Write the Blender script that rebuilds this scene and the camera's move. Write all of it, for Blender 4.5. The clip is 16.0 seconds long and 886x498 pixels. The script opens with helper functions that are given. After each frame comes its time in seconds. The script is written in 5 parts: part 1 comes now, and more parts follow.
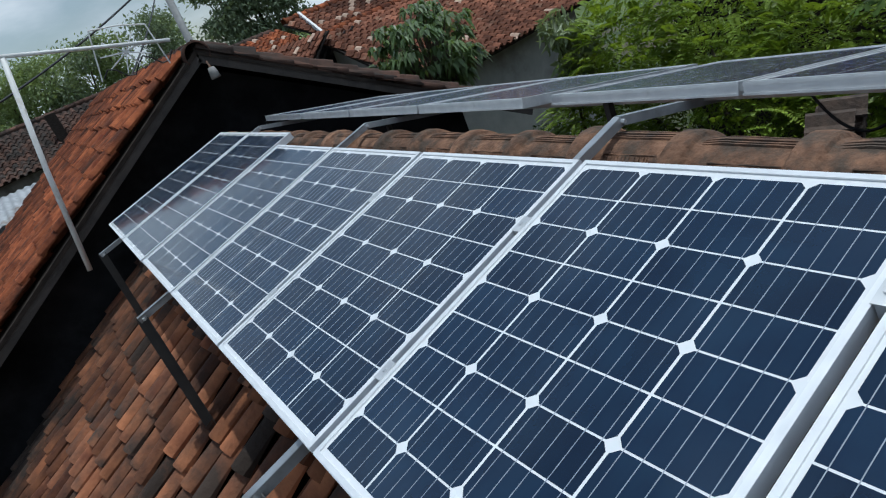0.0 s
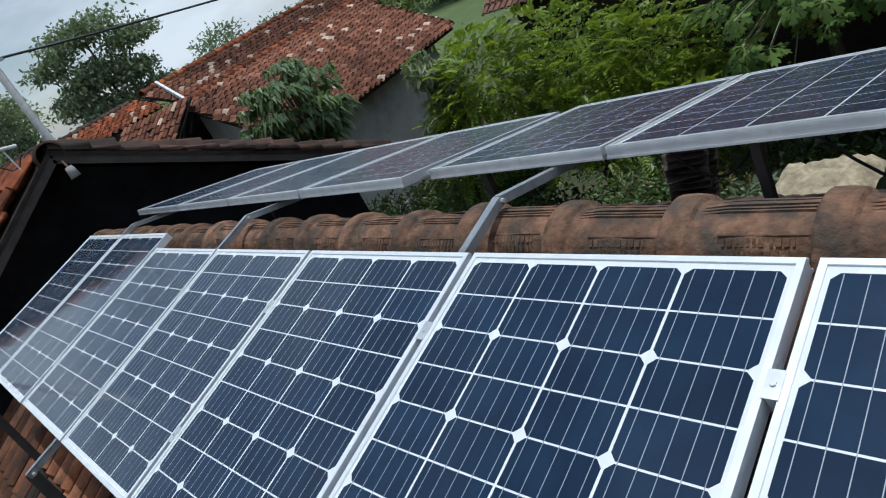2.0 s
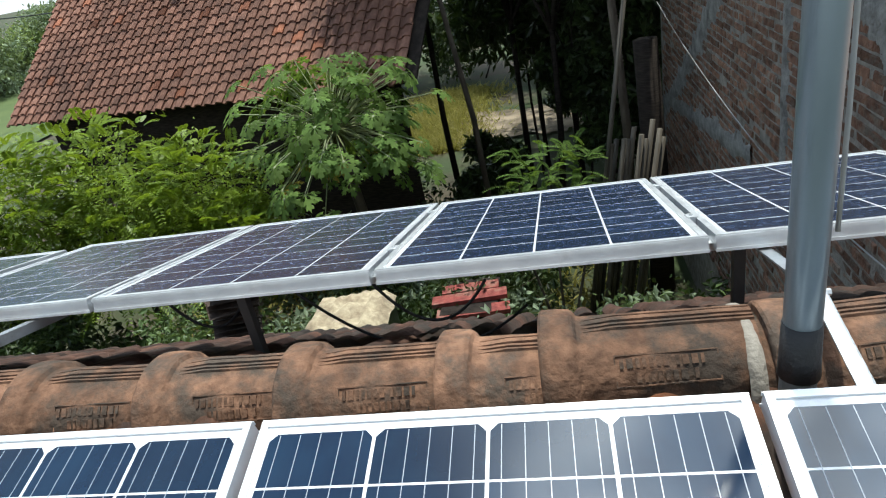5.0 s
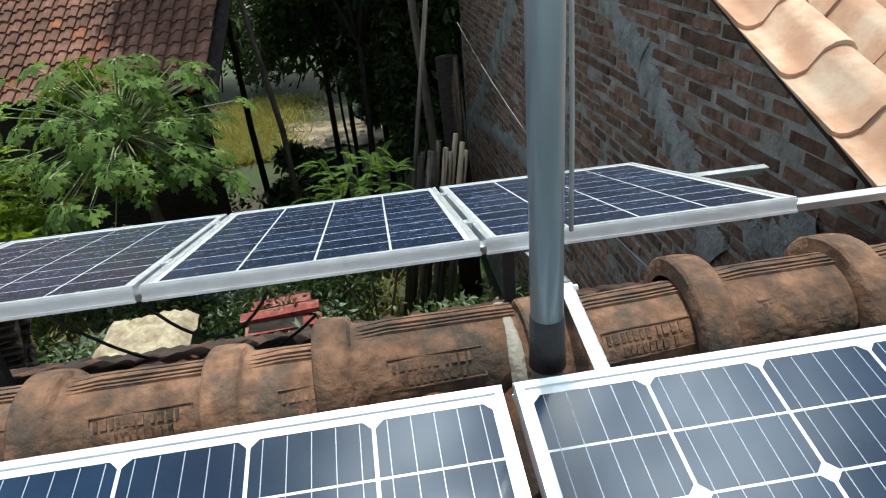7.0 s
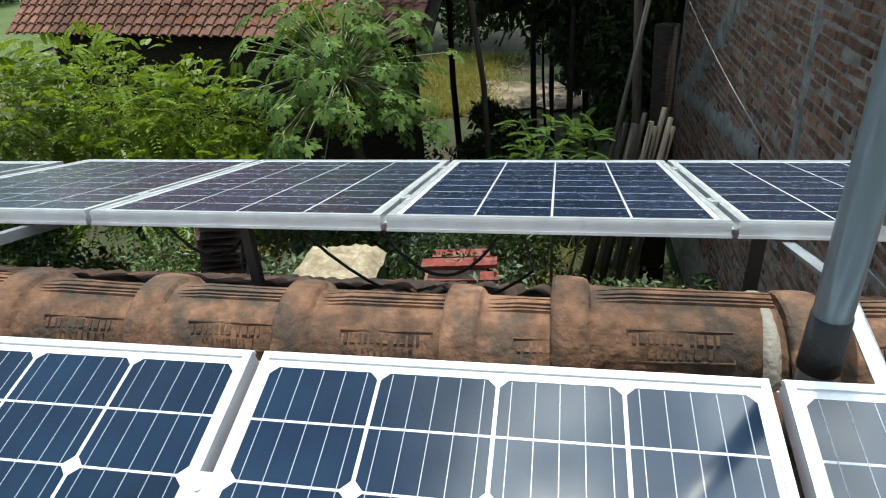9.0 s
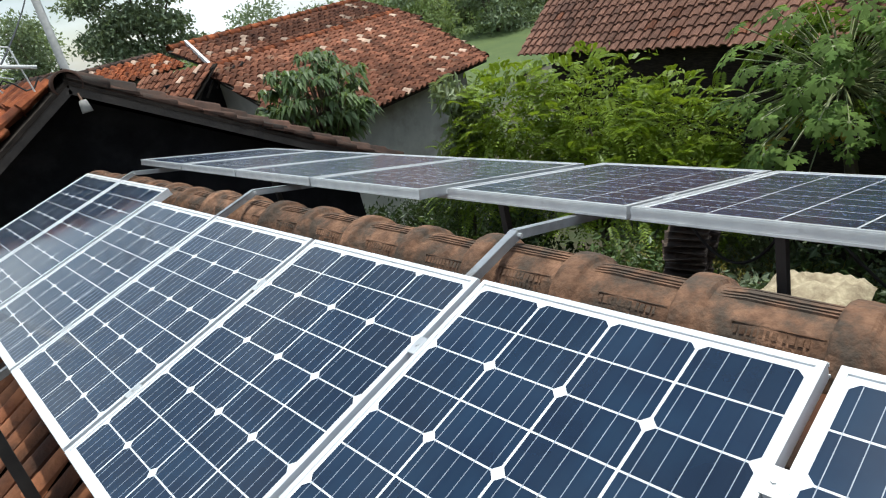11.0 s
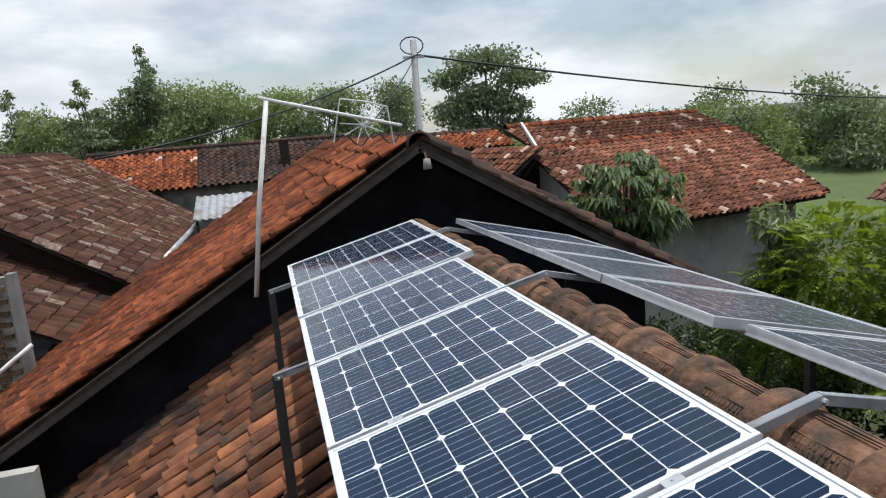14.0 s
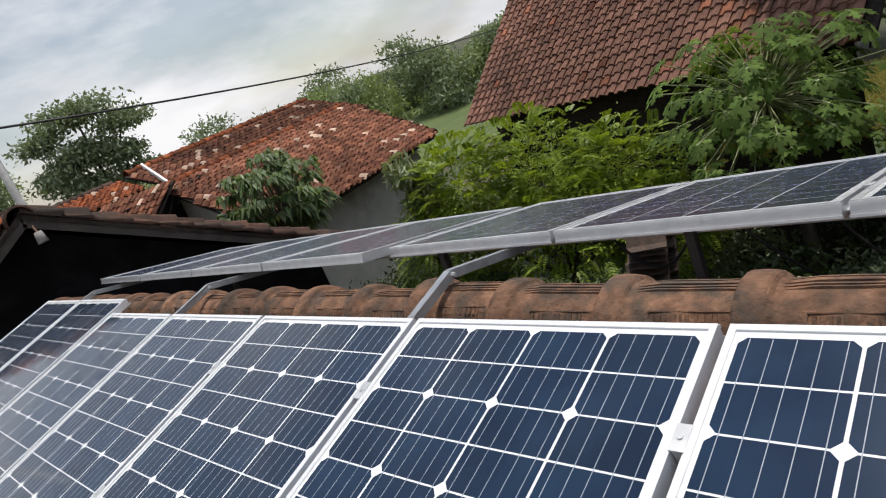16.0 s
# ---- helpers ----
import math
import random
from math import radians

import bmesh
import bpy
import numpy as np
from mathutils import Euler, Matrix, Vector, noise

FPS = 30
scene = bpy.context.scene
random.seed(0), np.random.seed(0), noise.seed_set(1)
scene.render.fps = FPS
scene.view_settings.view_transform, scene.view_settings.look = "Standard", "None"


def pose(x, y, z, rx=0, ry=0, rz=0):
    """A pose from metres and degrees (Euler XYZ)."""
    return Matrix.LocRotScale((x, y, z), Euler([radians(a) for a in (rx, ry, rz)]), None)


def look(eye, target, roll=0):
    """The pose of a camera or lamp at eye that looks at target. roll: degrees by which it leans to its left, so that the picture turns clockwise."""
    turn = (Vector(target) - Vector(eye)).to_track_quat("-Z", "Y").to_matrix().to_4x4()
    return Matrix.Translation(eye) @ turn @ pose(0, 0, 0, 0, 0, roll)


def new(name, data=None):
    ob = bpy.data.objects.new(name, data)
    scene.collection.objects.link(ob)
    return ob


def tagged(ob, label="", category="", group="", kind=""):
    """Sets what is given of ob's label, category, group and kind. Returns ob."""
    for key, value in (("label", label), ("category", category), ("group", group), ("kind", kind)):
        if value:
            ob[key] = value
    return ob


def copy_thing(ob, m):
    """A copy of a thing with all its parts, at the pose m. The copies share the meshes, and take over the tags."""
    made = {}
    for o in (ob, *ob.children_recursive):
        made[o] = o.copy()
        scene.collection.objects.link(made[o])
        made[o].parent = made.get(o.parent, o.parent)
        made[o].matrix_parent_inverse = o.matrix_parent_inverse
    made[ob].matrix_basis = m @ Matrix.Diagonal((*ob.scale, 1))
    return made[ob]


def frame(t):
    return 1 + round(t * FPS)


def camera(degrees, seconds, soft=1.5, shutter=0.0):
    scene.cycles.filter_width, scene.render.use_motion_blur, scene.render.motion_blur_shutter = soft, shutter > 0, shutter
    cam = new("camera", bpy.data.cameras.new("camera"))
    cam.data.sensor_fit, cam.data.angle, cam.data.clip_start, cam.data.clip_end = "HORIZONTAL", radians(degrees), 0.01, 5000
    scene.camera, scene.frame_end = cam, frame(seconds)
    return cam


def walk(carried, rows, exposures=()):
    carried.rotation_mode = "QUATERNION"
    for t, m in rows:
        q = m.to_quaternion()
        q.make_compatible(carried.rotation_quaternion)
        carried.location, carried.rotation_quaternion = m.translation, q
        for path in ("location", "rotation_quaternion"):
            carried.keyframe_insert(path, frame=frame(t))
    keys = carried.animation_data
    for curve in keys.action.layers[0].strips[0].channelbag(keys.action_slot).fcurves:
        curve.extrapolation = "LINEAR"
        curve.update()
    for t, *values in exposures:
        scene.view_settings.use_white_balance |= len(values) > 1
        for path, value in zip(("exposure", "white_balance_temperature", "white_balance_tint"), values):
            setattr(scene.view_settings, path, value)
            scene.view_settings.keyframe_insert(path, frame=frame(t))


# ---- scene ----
cam = camera(68.5, 16.0, soft=1.15)
# seconds, eye, yaw to the left from +y, pitch up, roll
PATH = [
    (0, -0.899, -4.496, 4.478, -25.78, -22.27, -22.41),
    (0.5, -0.902, -4.492, 4.514, -23.87, -20.91, -27.47),
    (1, -0.885, -4.523, 4.528, -25.32, -19.14, -33.01),
    (1.5, -0.849, -4.514, 4.571, -30.49, -20.48, -32.48),
    (2, -0.796, -4.477, 4.608, -35.49, -23.56, -28.78),
    (2.5, -0.844, -4.458, 4.651, -31.71, -20.93, -24.51),
    (3, -0.796, -4.468, 4.659, -35.84, -17.32, -22.61),
    (3.5, -0.739, -4.514, 4.648, -50.78, -21.28, -19.90),
    (4, -0.693, -4.567, 4.621, -66.00, -23.06, -15.12),
    (4.5, -0.697, -4.594, 4.615, -71.89, -24.79, -13.42),
    (5, -0.693, -4.616, 4.600, -77.83, -26.19, -11.50),
    (5.2, -0.688, -4.635, 4.592, -80.90, -26.39, -10.07),
    (7.3, -0.686, -4.693, 4.570, -95.89, -27.40, -5.05),
    (7.5, -0.689, -4.685, 4.566, -95.39, -27.09, -4.84),
    (8, -0.693, -4.662, 4.567, -94.05, -27.70, -4.51),
    (8.5, -0.692, -4.601, 4.565, -85.52, -28.48, -4.02),
    (9, -0.682, -4.557, 4.566, -78.55, -29.28, -4.21),
    (9.5, -0.699, -4.514, 4.582, -67.55, -28.32, -8.51),
    (10, -0.740, -4.464, 4.592, -53.61, -27.64, -12.31),
    (10.2, -0.766, -4.444, 4.591, -48.75, -25.95, -13.11),
    (12.3, -0.865, -4.406, 4.643, -22.60, -12.26, -7.48),
    (12.5, -0.871, -4.409, 4.643, -18.22, -9.16, -4.73),
    (13, -0.877, -4.408, 4.634, -12.98, -8.55, -3.05),
    (13.5, -0.879, -4.405, 4.635, -12.83, -9.87, -3.50),
    (14, -0.861, -4.422, 4.627, -14.61, -10.40, -4.66),
    (14.5, -0.813, -4.448, 4.616, -19.21, -11.47, -9.21),
    (15, -0.792, -4.489, 4.569, -20.67, -10.50, -15.78),
    (15.5, -0.794, -4.522, 4.533, -35.22, -11.50, -18.94),
    (16, -0.830, -4.550, 4.527, -41.83, -16.25, -22.65),
]


def aim(ex, ey, ez, yaw, pitch, roll):
    a, b = radians(yaw), radians(pitch)
    way = Vector((-math.sin(a) * math.cos(b), math.cos(a) * math.cos(b), math.sin(b)))
    eye = Vector((ex, ey, ez))
    return look(eye, eye + way, roll)


walk(cam, [(row[0], aim(*row[1:])) for row in PATH], exposures=[(0.0, -0.62, 5700, 3), (0.9, -0.38, 5720, 3), (2.5, -0.50, 5850, 6), (3.5, -0.07, 6500, 10), (5.0, 0.38, 6200, 2), (10.0, 0.34, 6300, 0), (12.3, -0.17, 6300, 9), (14.8, -0.14, 6400, 10), (16.0, -0.2, 6700, 12)])

# ---- light ----
world = bpy.data.worlds.new("sky")
scene.world = world
world.use_nodes = True
SUN_EL, SUN_AZ = radians(82.5), radians(98)   # azimuth from +y towards +x


def build_sky():
    nt = world.node_tree
    nt.nodes.clear()
    out = nt.nodes.new("ShaderNodeOutputWorld")
    bg = nt.nodes.new("ShaderNodeBackground")
    sky = nt.nodes.new("ShaderNodeTexSky")
    sky.sky_type = "NISHITA"
    sky.sun_disc = False
    sky.sun_elevation = SUN_EL
    sky.sun_rotation = SUN_AZ
    sky.air_density, sky.dust_density = 1.2, 0.4
    co = nt.nodes.new("ShaderNodeTexCoord")
    mp = nt.nodes.new("ShaderNodeMapping")
    mp.inputs["Scale"].default_value = (1.6, 1.6, 4.5)
    no = nt.nodes.new("ShaderNodeTexNoise")
    no.inputs["Scale"].default_value = 1.7
    no.inputs["Detail"].default_value = 7
    no.inputs["Roughness"].default_value = 0.55
    ramp = nt.nodes.new("ShaderNodeValToRGB")
    ramp.color_ramp.elements[0].position = 0.40
    ramp.color_ramp.elements[0].color = (0.30, 0.30, 0.30, 1)
    ramp.color_ramp.elements[1].position = 0.585
    ramp.color_ramp.elements[1].color = (0.97, 0.97, 0.97, 1)
    no2 = nt.nodes.new("ShaderNodeTexNoise")
    no2.inputs["Scale"].default_value = 2.3
    no2.inputs["Detail"].default_value = 5
    cl = nt.nodes.new("ShaderNodeValToRGB")
    cl.color_ramp.elements[0].position = 0.35
    cl.color_ramp.elements[0].color = (6.6, 7.1, 7.9, 1)
    cl.color_ramp.elements[1].position = 0.62
    cl.color_ramp.elements[1].color = (10.9, 11.2, 11.6, 1)
    mix = nt.nodes.new("ShaderNodeMixRGB")
    nt.links.new(co.outputs["Generated"], mp.inputs["Vector"])
    nt.links.new(mp.outputs["Vector"], no.inputs["Vector"])
    nt.links.new(mp.outputs["Vector"], no2.inputs["Vector"])
    nt.links.new(no.outputs["Fac"], ramp.inputs["Fac"])
    nt.links.new(no2.outputs["Fac"], cl.inputs["Fac"])
    # cover thins out overhead and thickens round the sun
    sep = nt.nodes.new("ShaderNodeSeparateXYZ")
    nt.links.new(co.outputs["Generated"], sep.inputs[0])
    hi = nt.nodes.new("ShaderNodeMapRange")
    hi.interpolation_type = "SMOOTHSTEP"
    for key, value in (("From Min", 0.30), ("From Max", 0.75), ("To Min", 1.0), ("To Max", 0.35)):
        hi.inputs[key].default_value = value
    nt.links.new(sep.outputs["Z"], hi.inputs["Value"])
    dot = nt.nodes.new("ShaderNodeVectorMath")
    dot.operation = "DOT_PRODUCT"
    dot.inputs[1].default_value = (0.33, -0.20, 0.92)
    nt.links.new(co.outputs["Generated"], dot.inputs[0])
    near = nt.nodes.new("ShaderNodeMapRange")
    near.interpolation_type = "SMOOTHSTEP"
    for key, value in (("From Min", 0.87), ("From Max", 0.995), ("To Min", 0.0), ("To Max", 1.0)):
        near.inputs[key].default_value = value
    nt.links.new(dot.outputs["Value"], near.inputs["Value"])
    mul = nt.nodes.new("ShaderNodeMath")
    mul.operation = "MULTIPLY"
    nt.links.new(ramp.outputs["Color"], mul.inputs[0])
    nt.links.new(hi.outputs["Result"], mul.inputs[1])
    big = nt.nodes.new("ShaderNodeMath")
    big.operation, big.use_clamp = "MULTIPLY_ADD", True
    nt.links.new(near.outputs["Result"], big.inputs[0])
    nt.links.new(ramp.outputs["Color"], big.inputs[1])
    nt.links.new(mul.outputs[0], big.inputs[2])
    nt.links.new(big.outputs[0], mix.inputs["Fac"])
    gain = nt.nodes.new("ShaderNodeMath")
    gain.operation = "MULTIPLY_ADD"
    gain.inputs[1].default_value, gain.inputs[2].default_value = 4.4, 1.0
    nt.links.new(near.outputs["Result"], gain.inputs[0])
    glow = nt.nodes.new("ShaderNodeVectorMath")
    glow.operation = "SCALE"
    nt.links.new(cl.outputs["Color"], glow.inputs[0])
    nt.links.new(gain.outputs[0], glow.inputs["Scale"])
    nt.links.new(sky.outputs["Color"], mix.inputs["Color1"])
    nt.links.new(glow.outputs[0], mix.inputs["Color2"])
    nt.links.new(mix.outputs["Color"], bg.inputs["Color"])
    bg.inputs["Strength"].default_value = 0.10
    nt.links.new(bg.outputs["Background"], out.inputs["Surface"])


build_sky()
sun = new("sun", bpy.data.lights.new("sun", "SUN"))
sun.data.energy, sun.data.angle, sun.data.color = 3.4, radians(0.7), (1.0, 0.95, 0.87)
SUN_WAY = Vector((math.sin(SUN_AZ) * math.cos(SUN_EL), math.cos(SUN_AZ) * math.cos(SUN_EL), math.sin(SUN_EL)))
sun.matrix_world = look(SUN_WAY * 40, (0, 0, 0))


# ---- materials ----
def surface(name, c1, c2, scale=6.0, rough=0.8, bump=0.2, vary=0.0, island=0.0, stain=None, stain_scale=1.3,
            stain_cut=0.55, metal=0.0, coat=0.0, spec=0.5, bump_scale=None, stretch=(1, 1, 1), rough_vary=0.12, sheen=0.0):
    """A material with fine grain between c1 and c2, an optional larger stain, and a tint per object or per island."""
    m = bpy.data.materials.new(name)
    m.use_nodes = True
    nt = m.node_tree
    b = nt.nodes["Principled BSDF"]
    co = nt.nodes.new("ShaderNodeTexCoord")
    mp = nt.nodes.new("ShaderNodeMapping")
    mp.inputs["Scale"].default_value = stretch
    nt.links.new(co.outputs["Object"], mp.inputs["Vector"])
    src = mp.outputs["Vector"]
    info = nt.nodes.new("ShaderNodeObjectInfo")
    if vary:
        add = nt.nodes.new("ShaderNodeVectorMath")
        mul = nt.nodes.new("ShaderNodeMath")
        mul.operation, mul.inputs[1].default_value = "MULTIPLY", 37.0
        nt.links.new(info.outputs["Random"], mul.inputs[0])
        nt.links.new(src, add.inputs[0])
        nt.links.new(mul.outputs[0], add.inputs[1])
        src = add.outputs[0]
    n1 = nt.nodes.new("ShaderNodeTexNoise")
    n1.inputs["Scale"].default_value, n1.inputs["Detail"].default_value = scale, 6
    nt.links.new(src, n1.inputs["Vector"])
    r1 = nt.nodes.new("ShaderNodeValToRGB")
    r1.color_ramp.elements[0].position, r1.color_ramp.elements[1].position = 0.33, 0.68
    r1.color_ramp.elements[0].color, r1.color_ramp.elements[1].color = (*c1, 1), (*c2, 1)
    nt.links.new(n1.outputs["Fac"], r1.inputs["Fac"])
    col = r1.outputs["Color"]
    if stain:
        n2 = nt.nodes.new("ShaderNodeTexNoise")
        n2.inputs["Scale"].default_value, n2.inputs["Detail"].default_value = stain_scale, 8
        n2.inputs["Roughness"].default_value = 0.65
        nt.links.new(src, n2.inputs["Vector"])
        r2 = nt.nodes.new("ShaderNodeValToRGB")
        r2.color_ramp.elements[0].position, r2.color_ramp.elements[1].position = stain_cut - 0.07, stain_cut + 0.09
        mx = nt.nodes.new("ShaderNodeMixRGB")
        mx.inputs["Color2"].default_value = (*stain, 1)
        nt.links.new(n2.outputs["Fac"], r2.inputs["Fac"])
        nt.links.new(r2.outputs["Color"], mx.inputs["Fac"])
        nt.links.new(col, mx.inputs["Color1"])
        col = mx.outputs["Color"]
    for amount, out in ((vary, info.outputs["Random"]), (island, None)):
        if not amount:
            continue
        if out is None:
            out = nt.nodes.new("ShaderNodeNewGeometry").outputs["Random Per Island"]
        mr = nt.nodes.new("ShaderNodeMapRange")
        mr.inputs["To Min"].default_value, mr.inputs["To Max"].default_value = 1 - amount, 1 + amount * 0.8
        hs = nt.nodes.new("ShaderNodeHueSaturation")
        nt.links.new(out, mr.inputs["Value"])
        nt.links.new(mr.outputs["Result"], hs.inputs["Value"])
        nt.links.new(col, hs.inputs["Color"])
        col = hs.outputs["Color"]
    nt.links.new(col, b.inputs["Base Color"])
    b.inputs["Metallic"].default_value = metal
    b.inputs["Specular IOR Level"].default_value = spec
    b.inputs["Coat Weight"].default_value = coat
    b.inputs["Coat Roughness"].default_value = 0.06
    mr = nt.nodes.new("ShaderNodeMapRange")
    mr.inputs["To Min"].default_value, mr.inputs["To Max"].default_value = max(rough - rough_vary, 0.02), min(rough + rough_vary, 1)
    nt.links.new(n1.outputs["Fac"], mr.inputs["Value"])
    nt.links.new(mr.outputs["Result"], b.inputs["Roughness"])
    if bump:
        n3 = nt.nodes.new("ShaderNodeTexNoise")
        n3.inputs["Scale"].default_value, n3.inputs["Detail"].default_value = bump_scale or scale * 4, 5
        nt.links.new(src, n3.inputs["Vector"])
        bp = nt.nodes.new("ShaderNodeBump")
        bp.inputs["Strength"].default_value, bp.inputs["Distance"].default_value = bump, 0.02
        nt.links.new(n3.outputs["Fac"], bp.inputs["Height"])
        nt.links.new(bp.outputs["Normal"], b.inputs["Normal"])
    return m


M = {}
M["cell"] = surface("mono_cell", (0.007, 0.0165, 0.038), (0.011, 0.028, 0.058), 9, 0.10, 0, vary=0.18, coat=0.35, rough_vary=0.04)
M["cell_poly"] = surface("poly_cell", (0.013, 0.023, 0.050), (0.028, 0.044, 0.088), 45, 0.26, 0, vary=0.25, coat=0.25, rough_vary=0.05)
M["backsheet"] = surface("white_backsheet", (0.74, 0.75, 0.76), (0.80, 0.81, 0.82), 20, 0.25, 0, coat=0.5)
M["busbar"] = surface("silver_busbar", (0.30, 0.33, 0.38), (0.38, 0.41, 0.46), 20, 0.3, 0, coat=0.5)
M["alu"] = surface("anodised_aluminium", (0.60, 0.61, 0.62), (0.72, 0.73, 0.73), 18, 0.38, 0.03, metal=0.55, stain=(0.45, 0.45, 0.44), stain_scale=5, stain_cut=0.66)
M["alu_white"] = surface("bright_aluminium_frame", (0.76, 0.77, 0.78), (0.84, 0.85, 0.86), 18, 0.36, 0.03, metal=0.25)
M["galv"] = surface("galvanised_steel", (0.34, 0.36, 0.38), (0.48, 0.50, 0.52), 14, 0.42, 0.06, metal=0.6, stain=(0.24, 0.23, 0.21), stain_scale=6, stain_cut=0.62)
M["pole"] = surface("grey_steel_pole", (0.19, 0.235, 0.265), (0.27, 0.315, 0.345), 9, 0.30, 0.04, metal=0.35, stain=(0.10, 0.125, 0.14), stain_scale=10, stain_cut=0.63, stretch=(1, 1, 0.15))
M["dark_steel"] = surface("dark_painted_steel", (0.035, 0.034, 0.034), (0.06, 0.056, 0.052), 12, 0.6, 0.1)
M["black_tape"] = surface("black_tape", (0.012, 0.012, 0.013), (0.022, 0.022, 0.024), 30, 0.5, 0.2)
M["ridge"] = surface("ridge_clay", (0.105, 0.058, 0.037), (0.28, 0.153, 0.094), 24, 0.92, 0.42, vary=0.25, stain=(0.082, 0.062, 0.048), stain_scale=10, stain_cut=0.51, bump_scale=55, spec=0.2)
M["ridge_cement"] = surface("pale_cement", (0.26, 0.23, 0.19), (0.38, 0.34, 0.28), 14, 0.9, 0.4, stain=(0.14, 0.11, 0.09), stain_scale=6)
M["tile_roof"] = surface("weathered_clay_tile", (0.12, 0.042, 0.022), (0.42, 0.165, 0.075), 5, 0.85, 0.35, vary=0.5, island=0.5, stain=(0.050, 0.035, 0.027), stain_scale=1.1, stain_cut=0.50, bump_scale=50, spec=0.25)
M["tile_gable"] = surface("orange_clay_tile", (0.12, 0.030, 0.013), (0.34, 0.105, 0.042), 8, 0.88, 0.4, vary=0.4, island=0.4, stain=(0.075, 0.030, 0.018), stain_scale=2.6, stain_cut=0.55, bump_scale=50, spec=0.2)
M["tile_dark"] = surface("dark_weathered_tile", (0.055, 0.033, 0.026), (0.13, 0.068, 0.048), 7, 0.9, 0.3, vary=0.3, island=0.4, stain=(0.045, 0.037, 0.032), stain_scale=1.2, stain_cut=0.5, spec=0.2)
M["tile_mixed"] = surface("mottled_clay_tile", (0.105, 0.042, 0.026), (0.225, 0.092, 0.054), 7, 0.9, 0.3, vary=0.45, island=0.45, stain=(0.25, 0.16, 0.11), stain_scale=2.4, stain_cut=0.64, spec=0.2)
M["tile_pale"] = surface("pale_replaced_tile", (0.40, 0.27, 0.20), (0.55, 0.40, 0.30), 7, 0.88, 0.3, vary=0.3, island=0.3)
M["tile_red"] = surface("red_brown_clay_tile", (0.150, 0.076, 0.055), (0.240, 0.126, 0.090), 7, 0.88, 0.2, vary=0.22, island=0.22, stain=(0.105, 0.058, 0.044), stain_scale=1.1, stain_cut=0.55, spec=0.2)
M["tile_new"] = surface("new_terracotta_tile", (0.40, 0.225, 0.145), (0.52, 0.33, 0.22), 7, 0.8, 0.15, vary=0.22, island=0.2, stain=(0.52, 0.40, 0.30), stain_scale=3.5, stain_cut=0.54, spec=0.25)
M["tile_lichen"] = surface("lichened_brown_tile", (0.050, 0.025, 0.018), (0.105, 0.048, 0.031), 6, 0.92, 0.3, vary=0.35, island=0.45, stain=(0.13, 0.085, 0.062), stain_scale=3.2, stain_cut=0.64, stretch=(1, 0.4, 1), spec=0.2)
M["tile_grey_pale"] = surface("pale_lichened_tile", (0.10, 0.062, 0.047), (0.26, 0.20, 0.16), 14, 0.92, 0.3, vary=0.3, island=0.4, spec=0.2)
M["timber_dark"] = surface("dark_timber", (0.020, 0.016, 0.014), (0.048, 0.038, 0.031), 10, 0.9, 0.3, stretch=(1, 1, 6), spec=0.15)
M["timber_grey"] = surface("grey_barge_board", (0.035, 0.029, 0.025), (0.075, 0.062, 0.054), 8, 0.85, 0.3, stain=(0.05, 0.042, 0.036), stain_scale=4)
# near-black: the shade under the deep gable overhang is put into this colour
M["gable_wall"] = surface("shade_black_gable_wall", (0.013, 0.013, 0.015), (0.028, 0.027, 0.029), 4, 0.95, 0.3, stain=(0.008, 0.008, 0.009), stain_scale=1.2, spec=0.1)
M["plaster"] = surface("pale_plaster", (0.36, 0.35, 0.32), (0.46, 0.45, 0.41), 3, 0.9, 0.15, stain=(0.27, 0.25, 0.22), stain_scale=1.0, stain_cut=0.58)
M["plaster_grey"] = surface("grey_plaster", (0.22, 0.21, 0.20), (0.33, 0.32, 0.30), 4, 0.9, 0.25, stain=(0.14, 0.13, 0.12), stain_scale=1.5)
M["mortar"] = surface("grey_mortar", (0.20, 0.185, 0.165), (0.38, 0.355, 0.32), 11, 0.95, 1.0, bump_scale=40, spec=0.2)
M["brick"] = surface("red_brick", (0.120, 0.066, 0.047), (0.27, 0.155, 0.108), 16, 0.95, 0.9, vary=0.4, island=0.4, stain=(0.21, 0.180, 0.150), stain_scale=11, stain_cut=0.56, bump_scale=60, spec=0.15)
M["old_brick"] = surface("old_brown_brick", (0.12, 0.075, 0.045), (0.27, 0.175, 0.105), 14, 0.95, 0.9, vary=0.4, stain=(0.075, 0.060, 0.042), stain_scale=7, stain_cut=0.52, bump_scale=50, spec=0.15)
M["cement"] = surface("trowelled_cement", (0.21, 0.21, 0.205), (0.37, 0.365, 0.35), 9, 0.95, 1.0, stain=(0.15, 0.145, 0.135), stain_scale=5, stain_cut=0.58, bump_scale=45, spec=0.2)
M["white_pipe"] = surface("chalky_white_pipe", (0.72, 0.71, 0.68), (0.82, 0.81, 0.79), 9, 0.5, 0.05, stain=(0.50, 0.45, 0.38), stain_scale=5, stain_cut=0.62)
M["rust"] = surface("rusty_metal", (0.10, 0.055, 0.035), (0.20, 0.12, 0.08), 16, 0.85, 0.3)
M["cable"] = surface("black_cable", (0.012, 0.012, 0.013), (0.02, 0.02, 0.022), 12, 0.55, 0)
M["grey_cable"] = surface("grey_cable", (0.32, 0.31, 0.29), (0.42, 0.41, 0.39), 12, 0.55, 0)
M["concrete"] = surface("concrete_pole", (0.30, 0.30, 0.29), (0.40, 0.40, 0.39), 8, 0.9, 0.2)
